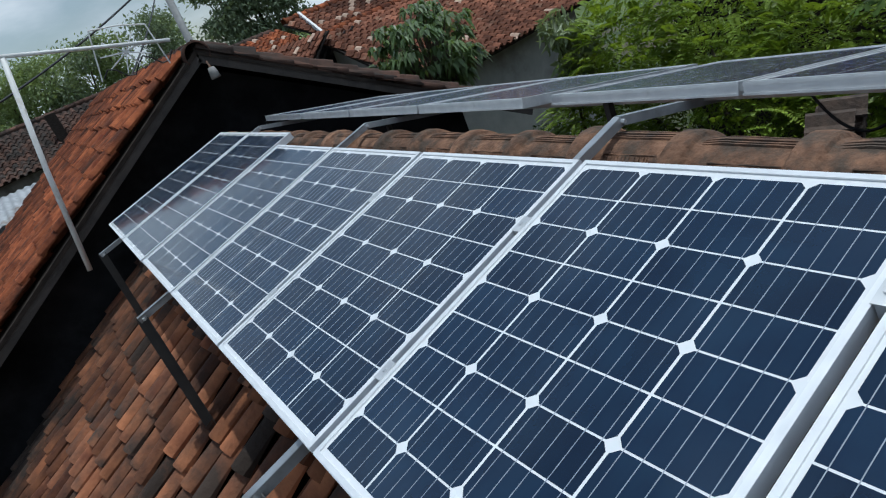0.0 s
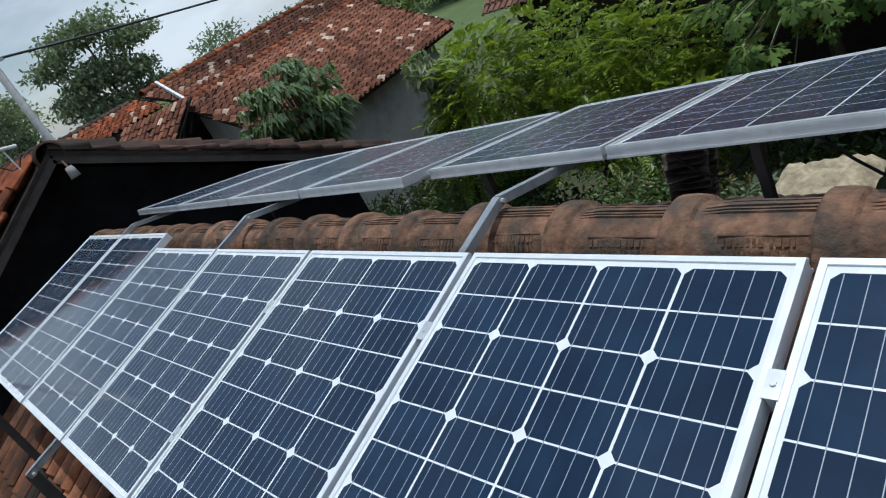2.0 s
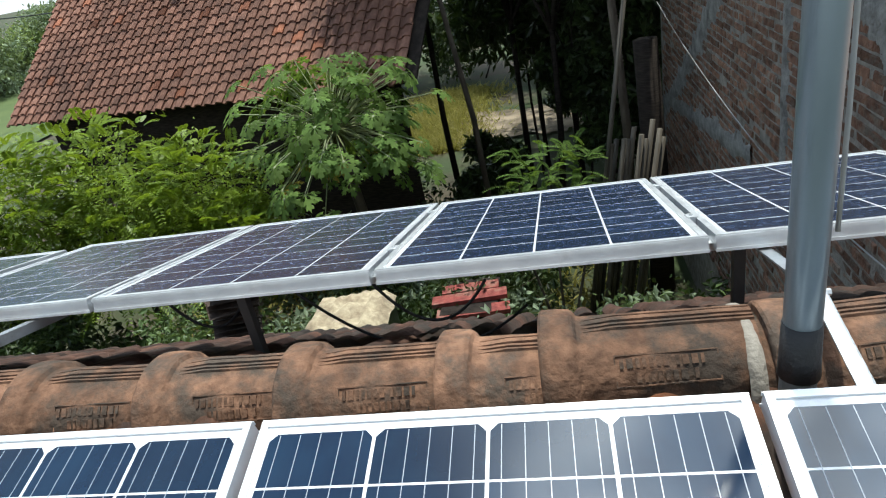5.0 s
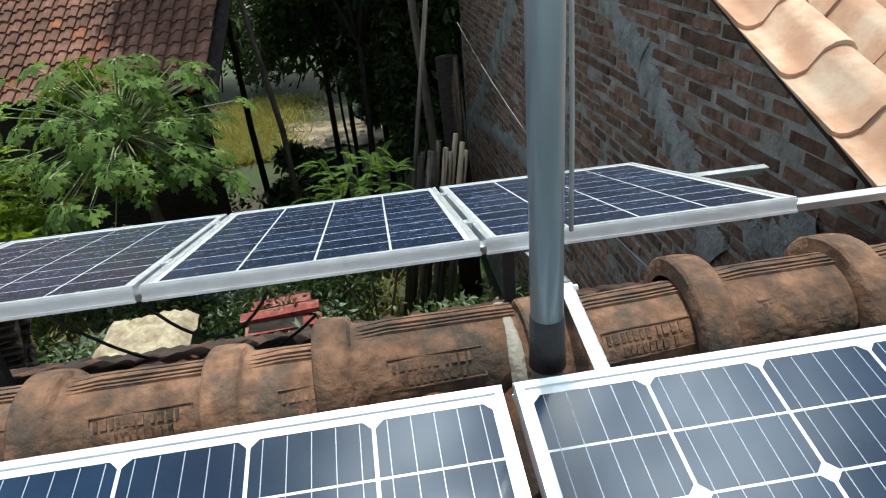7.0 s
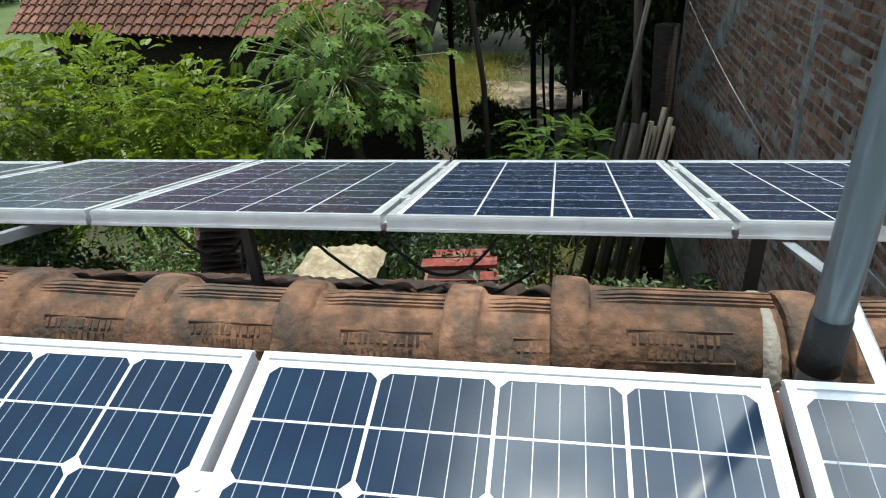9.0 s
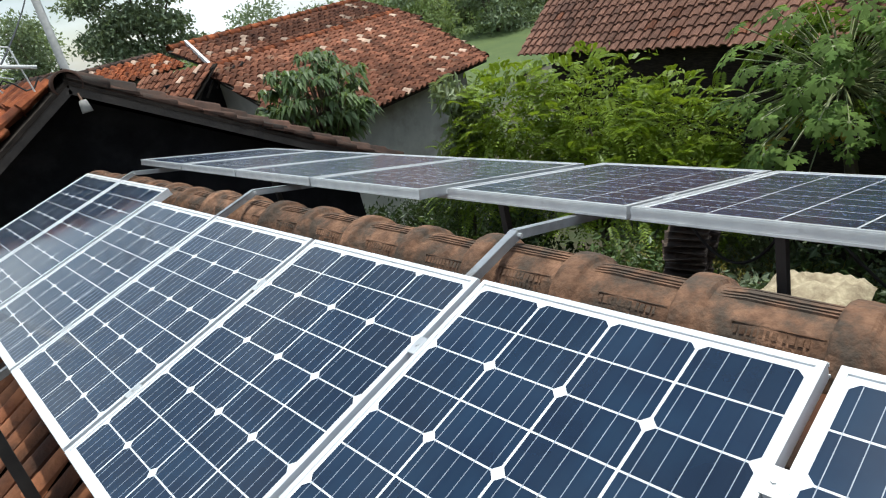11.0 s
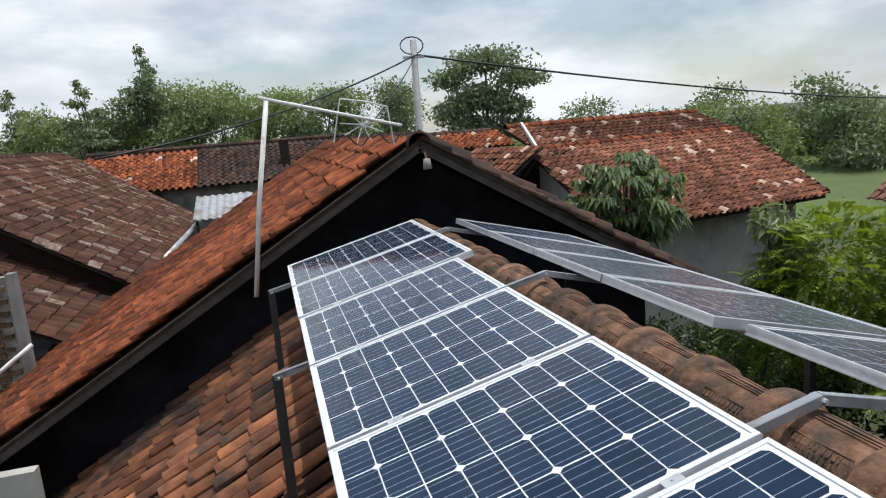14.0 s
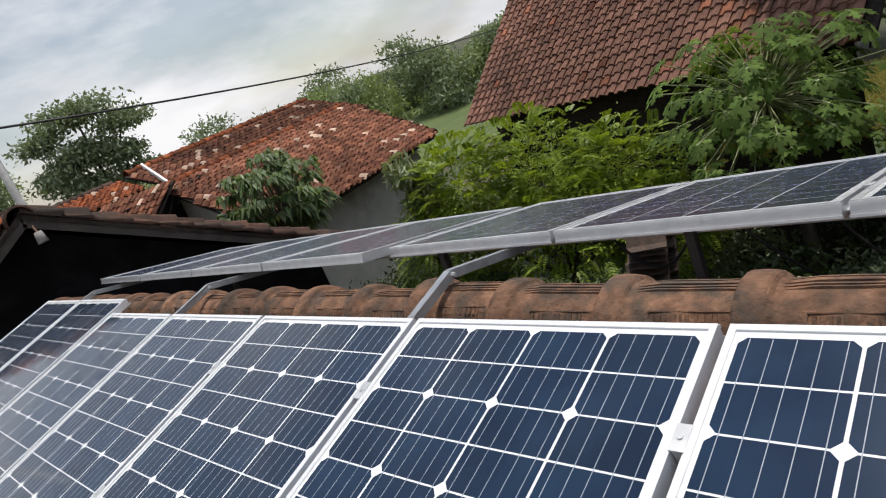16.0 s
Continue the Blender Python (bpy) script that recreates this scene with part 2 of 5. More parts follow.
M["earth"] = surface("bare_earth", (0.045, 0.036, 0.024), (0.115, 0.090, 0.058), 1.2, 0.95, 0.5, stain=(0.045, 0.065, 0.022), stain_scale=0.35, stain_cut=0.47, bump_scale=14)
M["sack"] = surface("straw_coloured_sheet", (0.36, 0.29, 0.19), (0.56, 0.47, 0.32), 22, 0.9, 0.6, stain=(0.26, 0.20, 0.13), stain_scale=5)
M["dry_path"] = surface("pale_dry_earth", (0.20, 0.155, 0.105), (0.36, 0.29, 0.20), 3, 0.95, 0.5, stain=(0.10, 0.078, 0.050), stain_scale=1.6, stain_cut=0.52, bump_scale=20)
M["red_paint"] = surface("faded_red_paint", (0.15, 0.028, 0.024), (0.34, 0.075, 0.058), 14, 0.8, 0.3, stain=(0.26, 0.15, 0.11), stain_scale=7, stain_cut=0.58)
M["corrugated"] = surface("zinc_sheet", (0.36, 0.37, 0.38), (0.52, 0.53, 0.54), 5, 0.5, 0.05, metal=0.4, stain=(0.26, 0.21, 0.17), stain_scale=2)
M["bark"] = surface("grey_bark", (0.075, 0.058, 0.042), (0.15, 0.12, 0.09), 12, 0.95, 0.6, stretch=(1, 1, 0.3))
M["bamboo"] = surface("dry_bamboo", (0.07, 0.06, 0.046), (0.14, 0.12, 0.092), 10, 0.6, 0.15, vary=0.25, stretch=(1, 1, 0.2))
M["stalk"] = surface("pale_leaf_stalk", (0.18, 0.21, 0.09), (0.29, 0.32, 0.16), 10, 0.5, 0)
M["coral"] = surface("stacked_tile_edges", (0.05, 0.036, 0.028), (0.12, 0.082, 0.06), 12, 0.9, 0.4, vary=0.35, island=0.35)


def leaf_mat(name, c1, c2, rough=0.5, trans=0.28, spec=0.4):
    m = surface(name, c1, c2, 3.0, rough, 0, island=0.45, spec=spec)
    nt = m.node_tree
    b = nt.nodes["Principled BSDF"]
    tr = nt.nodes.new("ShaderNodeBsdfTranslucent")
    tr.inputs["Color"].default_value = (c2[0] * 1.7, c2[1] * 1.7, c2[2] * 0.9, 1)
    mx = nt.nodes.new("ShaderNodeMixShader")
    mx.inputs["Fac"].default_value = trans
    out = nt.nodes["Material Output"]
    nt.links.new(b.outputs[0], mx.inputs[1])
    nt.links.new(tr.outputs[0], mx.inputs[2])
    nt.links.new(mx.outputs[0], out.inputs["Surface"])
    return m


M["leaf_bright"] = leaf_mat("fresh_green_leaf", (0.130, 0.195, 0.020), (0.225, 0.300, 0.036))
M["leaf_mango"] = leaf_mat("mango_leaf", (0.075, 0.125, 0.042), (0.150, 0.205, 0.085), 0.4)
M["leaf_papaya"] = leaf_mat("papaya_leaf", (0.070, 0.125, 0.026), (0.150, 0.225, 0.055), 0.75, 0.3, 0.2)
# dark green that holds the garden's deep shade in the leaf colour
M["leaf_shade_dark"] = leaf_mat("shade_dark_leaf", (0.022, 0.040, 0.012), (0.056, 0.085, 0.026), 0.38, 0.22)
# both far leaf colours are raised and greyed to carry the haze of distance
M["leaf_far"] = leaf_mat("distant_leaf_hazed", (0.18, 0.240, 0.105), (0.27, 0.330, 0.155), 0.6, 0.25)
M["leaf_far_dark"] = leaf_mat("distant_dark_leaf_hazed", (0.150, 0.195, 0.115), (0.220, 0.270, 0.165), 0.6, 0.2)
M["leaf_pale"] = leaf_mat("pale_green_leaf", (0.16, 0.20, 0.11), (0.26, 0.30, 0.17), 0.5)
M["leaf_yellow"] = leaf_mat("yellowing_leaf", (0.30, 0.24, 0.04), (0.42, 0.33, 0.06))
M["grass"] = leaf_mat("dry_grass", (0.17, 0.17, 0.055), (0.32, 0.29, 0.11), 0.9, 0.3, 0.1)
M["field"] = surface("green_field", (0.065, 0.100, 0.026), (0.105, 0.140, 0.042), 0.6, 0.9, 0.3)


# ---- mesh helpers ----
def mesh_of(name, verts, faces, mat, smooth=False):
    me = bpy.data.meshes.new(name)
    me.from_pydata([tuple(v) for v in verts], [], [tuple(f) for f in faces])
    me.materials.append(mat)
    if smooth:
        me.polygons.foreach_set("use_smooth", [True] * len(me.polygons))
    me.update()
    return me


def piece(name, me, parent=None, m=None, label=""):
    ob = new(name, me)
    if parent is not None:
        ob.parent = parent
    if m is not None:
        ob.matrix_basis = m
    if label:
        ob["label"] = label
    return ob


class Shape:
    """Gathers simple solids into one mesh."""
    def __init__(self):
        self.v, self.f = [], []

    def add(self, verts, faces):
        n = len(self.v)
        self.v += [tuple(p) for p in verts]
        self.f += [tuple(i + n for i in f) for f in faces]
        return self

    def box(self, x0, x1, y0, y1, z0, z1):
        p = [(x, y, z) for z in (z0, z1) for x, y in ((x0, y0), (x1, y0), (x1, y1), (x0, y1))]
        return self.add(p, [(3, 2, 1, 0), (4, 5, 6, 7), (0, 1, 5, 4), (1, 2, 6, 5), (2, 3, 7, 6), (3, 0, 4, 7)])

    def beam(self, a, b, w, h, up=(0, 0, 1)):
        a, b = Vector(a), Vector(b)
        d = (b - a).normalized()
        s = d.cross(Vector(up))
        if s.length < 1e-4:
            s = d.cross(Vector((1, 0, 0)))
        s.normalize()
        u = s.cross(d)
        p = [q + s * i * w / 2 + u * j * h / 2 for q in (a, b) for i, j in ((-1, -1), (1, -1), (1, 1), (-1, 1))]
        return self.add(p, [(3, 2, 1, 0), (4, 5, 6, 7), (0, 1, 5, 4), (1, 2, 6, 5), (2, 3, 7, 6), (3, 0, 4, 7)])

    def angle_bar(self, a, b, w, th, up=(0, 0, 1)):
        """An L-section: a flat top leg and an upright leg."""
        a, b = Vector(a), Vector(b)
        d = (b - a).normalized()
        s = d.cross(Vector(up)).normalized()
        u = s.cross(d)
        self.beam(a - u * th / 2, b - u * th / 2, w, th, up)
        o = s * (w / 2 - th / 2) - u * (w / 2)
        return self.beam(a + o, b + o, th, w, up)

    def tube(self, pts, r, n=8, r1=None):
        pts = [Vector(p) for p in pts]
        k = len(pts)
        ring = []
        for i, p in enumerate(pts):
            d = (pts[min(i + 1, k - 1)] - pts[max(i - 1, 0)]).normalized()
            s = d.cross(Vector((0, 0, 1)))
            if s.length < 1e-3:
                s = d.cross(Vector((1, 0, 0)))
            s.normalize()
            u = s.cross(d)
            rr = r if r1 is None else r + (r1 - r) * i / (k - 1)
            ring += [p + (s * math.cos(2 * math.pi * j / n) + u * math.sin(2 * math.pi * j / n)) * rr for j in range(n)]
        f = [(i * n + j, i * n + (j + 1) % n, (i + 1) * n + (j + 1) % n, (i + 1) * n + j) for i in range(k - 1) for j in range(n)]
        f += [tuple(range(n))[::-1], tuple((k - 1) * n + j for j in range(n))]
        return self.add(ring, f)

    def mesh(self, name, mat, smooth=False):
        return mesh_of(name, self.v, self.f, mat, smooth)


def sag(a, b, drop, n=14):
    a, b = Vector(a), Vector(b)
    return [a.lerp(b, i / n) - Vector((0, 0, drop * 4 * (i / n) * (1 - i / n))) for i in range(n + 1)]


def thing(name, label, category, m=None, group="", kind=""):
    ob = new(name)
    if m is not None:
        ob.matrix_basis = m
    return tagged(ob, label, category, group, kind)


def axes_pose(o, x, y):
    x, y = Vector(x).normalized(), Vector(y)
    z = x.cross(y).normalized()
    y = z.cross(x)
    return Matrix(((x.x, y.x, z.x, o[0]), (x.y, y.y, z.y, o[1]), (x.z, y.z, z.z, o[2]), (0, 0, 0, 1)))


# ---- tiled roofs ----
def tile_profile(w, seg=8):
    """Section of a clay pantile across its width: a shallow pan, then a steep roll whose free edge stands over the next pan."""
    out = []
    for i in range(seg + 1):
        a = i / seg
        if a < 0.40:
            z = -0.08 * math.sin(math.pi * a / 0.40)
        else:
            z = 0.36 * math.sqrt(max(0.0, 1 - ((a - 0.72) / 0.32) ** 2)) + 0.03
        out.append((w * (a * 1.06 - 0.02), w * z))
    return out


def tile_data(w, l, th, seg=8, lap=0.05, relief=1.0):
    """One tile: local x across, y up the slope (0 to l), z off the slope; its nose is lifted over the tile below."""
    prof = [(x, z * relief) for x, z in tile_profile(w, seg)]
    v, f = [], []
    for y, lift in ((-lap, th * 1.15), (l, 0.0)):
        for x, z in prof:
            v.append((x, y, z + lift))
    n = len(prof)
    for i in range(n - 1):
        f.append((i, i + 1, n + i + 1, n + i))
    for x, z in prof:
        v.append((x, -lap, z + th * 1.15 - th))
    for x, z in prof:
        v.append((x, -lap, z + th * 1.15))
    for i in range(n - 1):
        f.append((2 * n + i, 2 * n + i + 1, 3 * n + i + 1, 3 * n + i))
    # the free edge of the roll, a thumb thick
    x, z = prof[-1]
    v += [(x, -lap, z + th * 1.15), (x, l, z), (x - 0.004, l, z - 0.012), (x - 0.004, -lap, z + th * 1.15 - 0.014)]
    f.append((4 * n, 4 * n + 3, 4 * n + 2, 4 * n + 1))
    f.append((2 * n - 1, 4 * n - 1, 3 * n - 1))
    f.append((3 * n, n, 2 * n))
    return np.array(v), f


def tiled(parent, m, nx, ny, w, l, mat, near, keep=None, parts=300, seg=8, th=0.016, pale=None, pale_share=0.0, jitter=1.0, seed=1, relief=1.0):
    """Tiles laid in courses on the plane of m (x across, y up the slope from the eave). The nearest ones to `near` are pieces of their own."""
    rng = np.random.default_rng(seed)
    v0, f0 = tile_data(w, l, th, seg, relief=relief)
    cells = []
    for j in range(ny):
        for i in range(nx):
            if keep is None or keep(i * w + w / 2, j * l + l / 2):
                c = m @ Vector((i * w + w / 2, j * l + l / 2, 0))
                cells.append(((c - Vector(near)).length, i, j))
    cells.sort()
    base = mesh_of("tile", v0, f0, mat)
    base_p = mesh_of("tile", v0, f0, pale) if pale else None
    soft = [k < seg for k in range(len(f0))]
    for me in (base, base_p):
        if me:
            me.polygons.foreach_set("use_smooth", soft)
    V, F, MI = [], [], []
    n0 = len(v0)
    for k, (d, i, j) in enumerate(cells):
        dx, dy, rz = rng.normal(0, 0.004) * jitter, rng.normal(0, 0.007) * jitter, rng.normal(0, 0.022) * jitter
        tx, ty, dz = rng.normal(0, 0.02) * jitter, rng.normal(0, 0.012) * jitter, rng.normal(0, 0.0025) * jitter
        loc = pose(i * w + dx, j * l + dy, dz + 0.004, math.degrees(ty), math.degrees(tx), math.degrees(rz))
        is_pale = pale is not None and rng.random() < pale_share
        if k < parts:
            piece("tile", base_p if is_pale else base, parent, m @ loc)
        else:
            a = np.array(m @ loc)
            V.append(v0 @ a[:3, :3].T + a[:3, 3])
            F += [tuple(q + n0 * len(MI) for q in f) for f in f0]
            MI.append(1 if is_pale else 0)
    if V:
        me = mesh_of("tiles", np.concatenate(V), F, mat)
        me.polygons.foreach_set("use_smooth", soft * len(MI))
        if pale:
            me.materials.append(pale)
            me.polygons.foreach_set("material_index", np.repeat(np.array(MI, dtype=np.int32), len(f0)))
        tagged(piece("tiles", me, parent), kind="stuff")


def deck(parent, m, x0, x1, y0, y1, mat, th=0.03, name="roof_deck"):
    """The boards and battens under the tiles, one slab."""
    s = Shape().box(x0, x1, y0, y1, -0.012 - th, -0.012)
    me = s.mesh(name, mat)
    return piece(name, me, parent, m)


# ---- ground and distance ----
def build_ground():
    n = 40
    xs = [math.copysign(abs(i / n) ** 2.2 * 900, i) for i in range(-n, n + 1)]
    v, f = [], []
    for y in xs:
        for x in xs:
            r = math.hypot(x, y)
            h = noise.noise((x * 0.15, y * 0.15, 3.0)) * 0.10
            h += 2.2 * max(0.0, min(1.0, (r - 75) / 120)) * (0.25 + 0.75 * max(0.0, math.sin(math.atan2(x, y) - 0.15)))
            v.append((x, y, h))
    k = 2 * n + 1
    f = [(j * k + i, j * k + i + 1, (j + 1) * k + i + 1, (j + 1) * k + i) for j in range(2 * n) for i in range(2 * n)]
    tagged(new("ground", mesh_of("ground", v, f, M["earth"], True)), "brown earth with patches of green growth", "ground", kind="structure")
    v, f = [], []
    for j in range(9):
        for i in range(15):
            x, y = 14 + i * 3.0, 12 + j * 4.0
            v.append((x, y + x * 0.12, 0.12 + 2.0 * (j / 8.0) + noise.noise((x * 0.2, y * 0.2, 1)) * 0.1))
    f = [(j * 15 + i, j * 15 + i + 1, (j + 1) * 15 + i + 1, (j + 1) * 15 + i) for j in range(8) for i in range(14)]
    tagged(new("grass_field", mesh_of("grass_field", v, f, M["field"], True)), "open green field of short grass", "field", kind="structure")


build_ground()
RP = radians(32)
CR, SR = math.cos(RP), math.sin(RP)
EYE0 = (-0.8, -4.5, 4.6)


# ---- the house that carries the panels ----
def build_house():
    h = thing("house", "low house with weathered clay tile roof", "house")
    s = Shape().box(-2.35, 2.1, -6.05, 0.95, 0.0, 2.15)
    piece("wall", s.mesh("wall", M["plaster_grey"]), h, label="grey plastered wall")
    ls = 3.4
    ma = axes_pose((0.235 - ls * CR, 0.98, 3.85 - ls * SR), (0, -1, 0), (CR, 0, SR))
    mb = axes_pose((0.235 + 2.6 * CR, -6.05, 3.85 - 2.6 * SR), (0, 1, 0), (-CR, 0, SR))
    deck(h, ma, 0, 7.03, 0, ls, M["timber_dark"])
    deck(h, mb, 0, 7.03, 0, 2.6, M["timber_dark"])
    # the gap between the two decks at the crest
    piece("ridge_board", Shape().box(0.17, 0.30, -6.05, 0.98, 3.69, 3.835).mesh("ridge_board", M["timber_dark"]), h)
    tiled(h, ma, 44, 16, 0.16, 0.2125, M["tile_roof"], (-1.0, -1.8, 3.2), parts=300, seg=12, th=0.026, jitter=1.2, seed=4)
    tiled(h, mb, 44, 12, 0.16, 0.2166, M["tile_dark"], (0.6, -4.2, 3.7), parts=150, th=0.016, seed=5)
    return h


def ridge_tile_mesh(length, r0=0.098, r1=0.090, collar=0.115, name="ridge_tile"):
    """A half-round ridge tile along +y: a swollen collar at its start, then a barrel with three moulded beads along its crest."""
    prof = [(-0.004, r0), (-0.002, collar - 0.004), (0.003, collar), (0.026, collar), (0.050, collar - 0.001), (0.056, collar - 0.005), (0.061, r0 + 0.003), (0.068, r0)]
    for i in range(1, 6):
        prof.append((0.068 + (length - 0.068) * i / 5, r0 + (r1 - r0) * i / 5))
    # a raised strip by the crest with three sharp grooves
    strip = [(0.448, 0.0), (0.454, 0.005), (0.466, 0.005), (0.470, -0.005), (0.478, -0.005), (0.482, 0.005), (0.497, 0.005), (0.501, -0.005),
             (0.509, -0.005), (0.513, 0.006), (0.545, 0.006), (0.549, -0.003), (0.556, -0.003), (0.560, 0.006), (0.590, 0.005), (0.597, 0.0)]
    ang = [(-0.18 + 0.628 * j / 9, 0) for j in range(9)] + strip + [(0.597 + 0.583 * j / 9, 0) for j in range(1, 10)]
    v, f = [], []
    for k, (y, r) in enumerate(prof):
        for a, up in ang:
            wob = 0.0030 * noise.noise((a * 5.0, y * 16.0, length * 9)) + 0.0014 * noise.noise((a * 21.0, y * 70.0, 4.0))
            d = r + (up if 0.07 < y else 0.0) + wob
            v.append((math.cos(a * math.pi) * d * 1.04, y, math.sin(a * math.pi) * d * 0.98))
    w = len(ang)
    n = w - 1
    for k in range(len(prof) - 1):
        for j in range(n):
            f.append((k * w + j, k * w + j + 1, (k + 1) * w + j + 1, (k + 1) * w + j))
    off = len(v)
    last = len(prof) - 1
    for j in range(w):
        x, y, z = v[last * w + j]
        v.append((x * 0.86, y, z * 0.86))
    for j in range(n):
        f.append((last * w + j, last * w + j + 1, off + j + 1, off + j))
    me = mesh_of(name, v, f, M["ridge"], True)
    me.polygons.foreach_set("use_smooth", [not 8 <= q % n <= 24 for q in range(len(f))])
    return me


def stamp_mesh():
    """The worn maker's stamp pressed into the side of a ridge tile: a raised rim round two rows of plain bars."""
    s = Shape()
    r = 0.0985

    def patch(y0, y1, a0, a1, d0, d1):
        p = []
        for d in (d0, d1):
            for y, a in ((y0, a0), (y1, a0), (y1, a1), (y0, a1)):
                q = r - 0.008 * (y - 0.076) / 0.264 + d
                p.append((-math.cos(a) * q * 1.04, y, math.sin(a) * q * 0.98))
        s.add(p, [(3, 2, 1, 0), (4, 5, 6, 7), (0, 1, 5, 4), (1, 2, 6, 5), (2, 3, 7, 6), (3, 0, 4, 7)])
    y0, y1, a0, a1 = 0.115, 0.275, 0.38, 0.92
    t, ta = 0.0022, 0.022
    patch(y0, y1, a1 - ta, a1, -0.004, 0.0013)
    patch(y0, y1, a0, a0 + ta, -0.004, 0.0013)
    patch(y0, y0 + t, a0, a1, -0.004, 0.0013)
    patch(y1 - t, y1, a0, a1, -0.004, 0.0013)
    rng = np.random.default_rng(12)
    for row, (b0, b1) in enumerate(((0.69, 0.85), (0.45, 0.61))):
        y = y0 + 0.008 + 0.024 * row
        for k in range(11 - 3 * row):
            w = 0.005 + 0.005 * rng.random()
            patch(y, y + w, b0, b1, -0.004, 0.0013)
            y += w + 0.0045 + 0.006 * (k == 6)
    return s.mesh("stamp", M["ridge"])


def build_ridge(h):
    me = ridge_tile_mesh(0.34)
    st = stamp_mesh()
    rng = np.random.default_rng(3)
    flip = Matrix.Diagonal((-1, 1, 1, 1))
    # collar places from the gable down to the pole, the last one lying proud over a short one
    rows = [(-3.825 + 0.288 * k, 0.0, 0.8) for k in range(16)] + [(-4.112, 0.0, 0.6), (-4.405, 0.0, 0.8), (-4.585, 0.020, 1.6)]
    for y, dz, tilt in rows:
        ob = piece("ridge_tile", me, h, pose(0.235 + rng.normal(0, 0.003), y + 0.03, 3.843 + dz + rng.normal(0, 0.003), tilt + rng.normal(0, 0.4), 0, 180 + rng.normal(0, 0.5)))
        piece("stamp", st, ob, flip)
    v = []
    s = Shape()
    n = 20
    for k, (y, r) in enumerate(((0, 0.099), (0.008, 0.106), (0.02, 0.106), (0.026, 0.098))):
        for j in range(n + 1):
            a = -0.15 * math.pi + 1.3 * math.pi * j / n
            v.append((math.cos(a) * r * 1.05, y, math.sin(a) * r))
    s.add(v, [(k * 21 + j, k * 21 + j + 1, (k + 1) * 21 + j + 1, (k + 1) * 21 + j) for k in range(3) for j in range(n)])
    piece("cement_ring", s.mesh("cement_ring", M["ridge_cement"], True), h, pose(0.235, -4.892, 3.853), "pale cement rim on the last ridge tile")
    plug = Shape()
    plug.tube([(0.235, -4.99, 3.845), (0.235, -4.92, 3.848), (0.235, -4.872, 3.850)], 0.096, 18, 0.094)
    piece("cement_plug", plug.mesh("cement_plug", M["ridge"], True), h, label="dark cement filling the ridge at the pole")
    # beyond the pole the row goes on
    cut = ridge_tile_mesh(0.31)
    wide = ridge_tile_mesh(0.34, 0.100, 0.094, 0.134)
    for data, y, z, tilt in ((cut, -4.945, 3.848, 4.5), (wide, -5.215, 3.872, 1.5), (wide, -5.50, 3.872, 1.0), (wide, -5.785, 3.872, 1.0)):
        ob = piece("ridge_tile", data, h, pose(0.232, y + 0.03, z, tilt, 0, 180))
        piece("stamp", st, ob, flip)


house = build_house()
build_ridge(house)


# ---- solar panels ----
PITCH = 0.69
TA = radians(13.66)
UP_A = Vector((math.cos(TA), 0, math.sin(TA)))
NA = Vector((-math.sin(TA), 0, math.cos(TA)))
TB = radians(14.5)
UP_B = Vector((-math.cos(TB), 0, math.sin(TB)))


def frame_shape(x0, x1, y0, y1, depth, lip):
    """A hollow panel frame: four mitred rails with an upper lip and a step down the outside."""
    s = Shape()
    for a, b, c, d in ((x0, x1, y1 - lip, y1), (x0, x1, y0, y0 + lip), (x0, x0 + lip, y0 + lip, y1 - lip), (x1 - lip, x1, y0 + lip, y1 - lip)):
        s.box(a, b, c, d, -depth, 0.0012)
    for a, b, c, d in ((x0 - 0.0015, x1 + 0.0015, y1, y1 + 0.0015), (x0 - 0.0015, x1 + 0.0015, y0 - 0.0015, y0)):
        s.box(a, b, c, d, -depth, -depth + 0.006)
        s.box(a, b, c, d, -0.009, -0.002)
    return s


def cell_mesh(name, w, h, ch_top, ch_bot, mat):
    """A thin cell, w by h, centred, with cut corners at the top or the foot."""
    p = []
    a, b = w / 2, h / 2
    if ch_bot:
        p += [(-a + ch_bot, -b), (a - ch_bot, -b), (a, -b + ch_bot)]
    else:
        p += [(-a, -b), (a, -b)]
    if ch_top:
        p += [(a, b - ch_top), (a - ch_top, b), (-a + ch_top, b), (-a, b - ch_top)]
    else:
        p += [(a, b), (-a, b)]
    if ch_bot:
        p += [(-a, -b + ch_bot)]
    n = len(p)
    v = [(x, y, 0) for x, y in p] + [(x, y, -0.0008) for x, y in p]
    f = [tuple(range(n)), tuple(range(2 * n - 1, n - 1, -1))] + [(i, n + i, n + (i + 1) % n, (i + 1) % n) for i in range(n)]
    return mesh_of(name, v, f, mat)


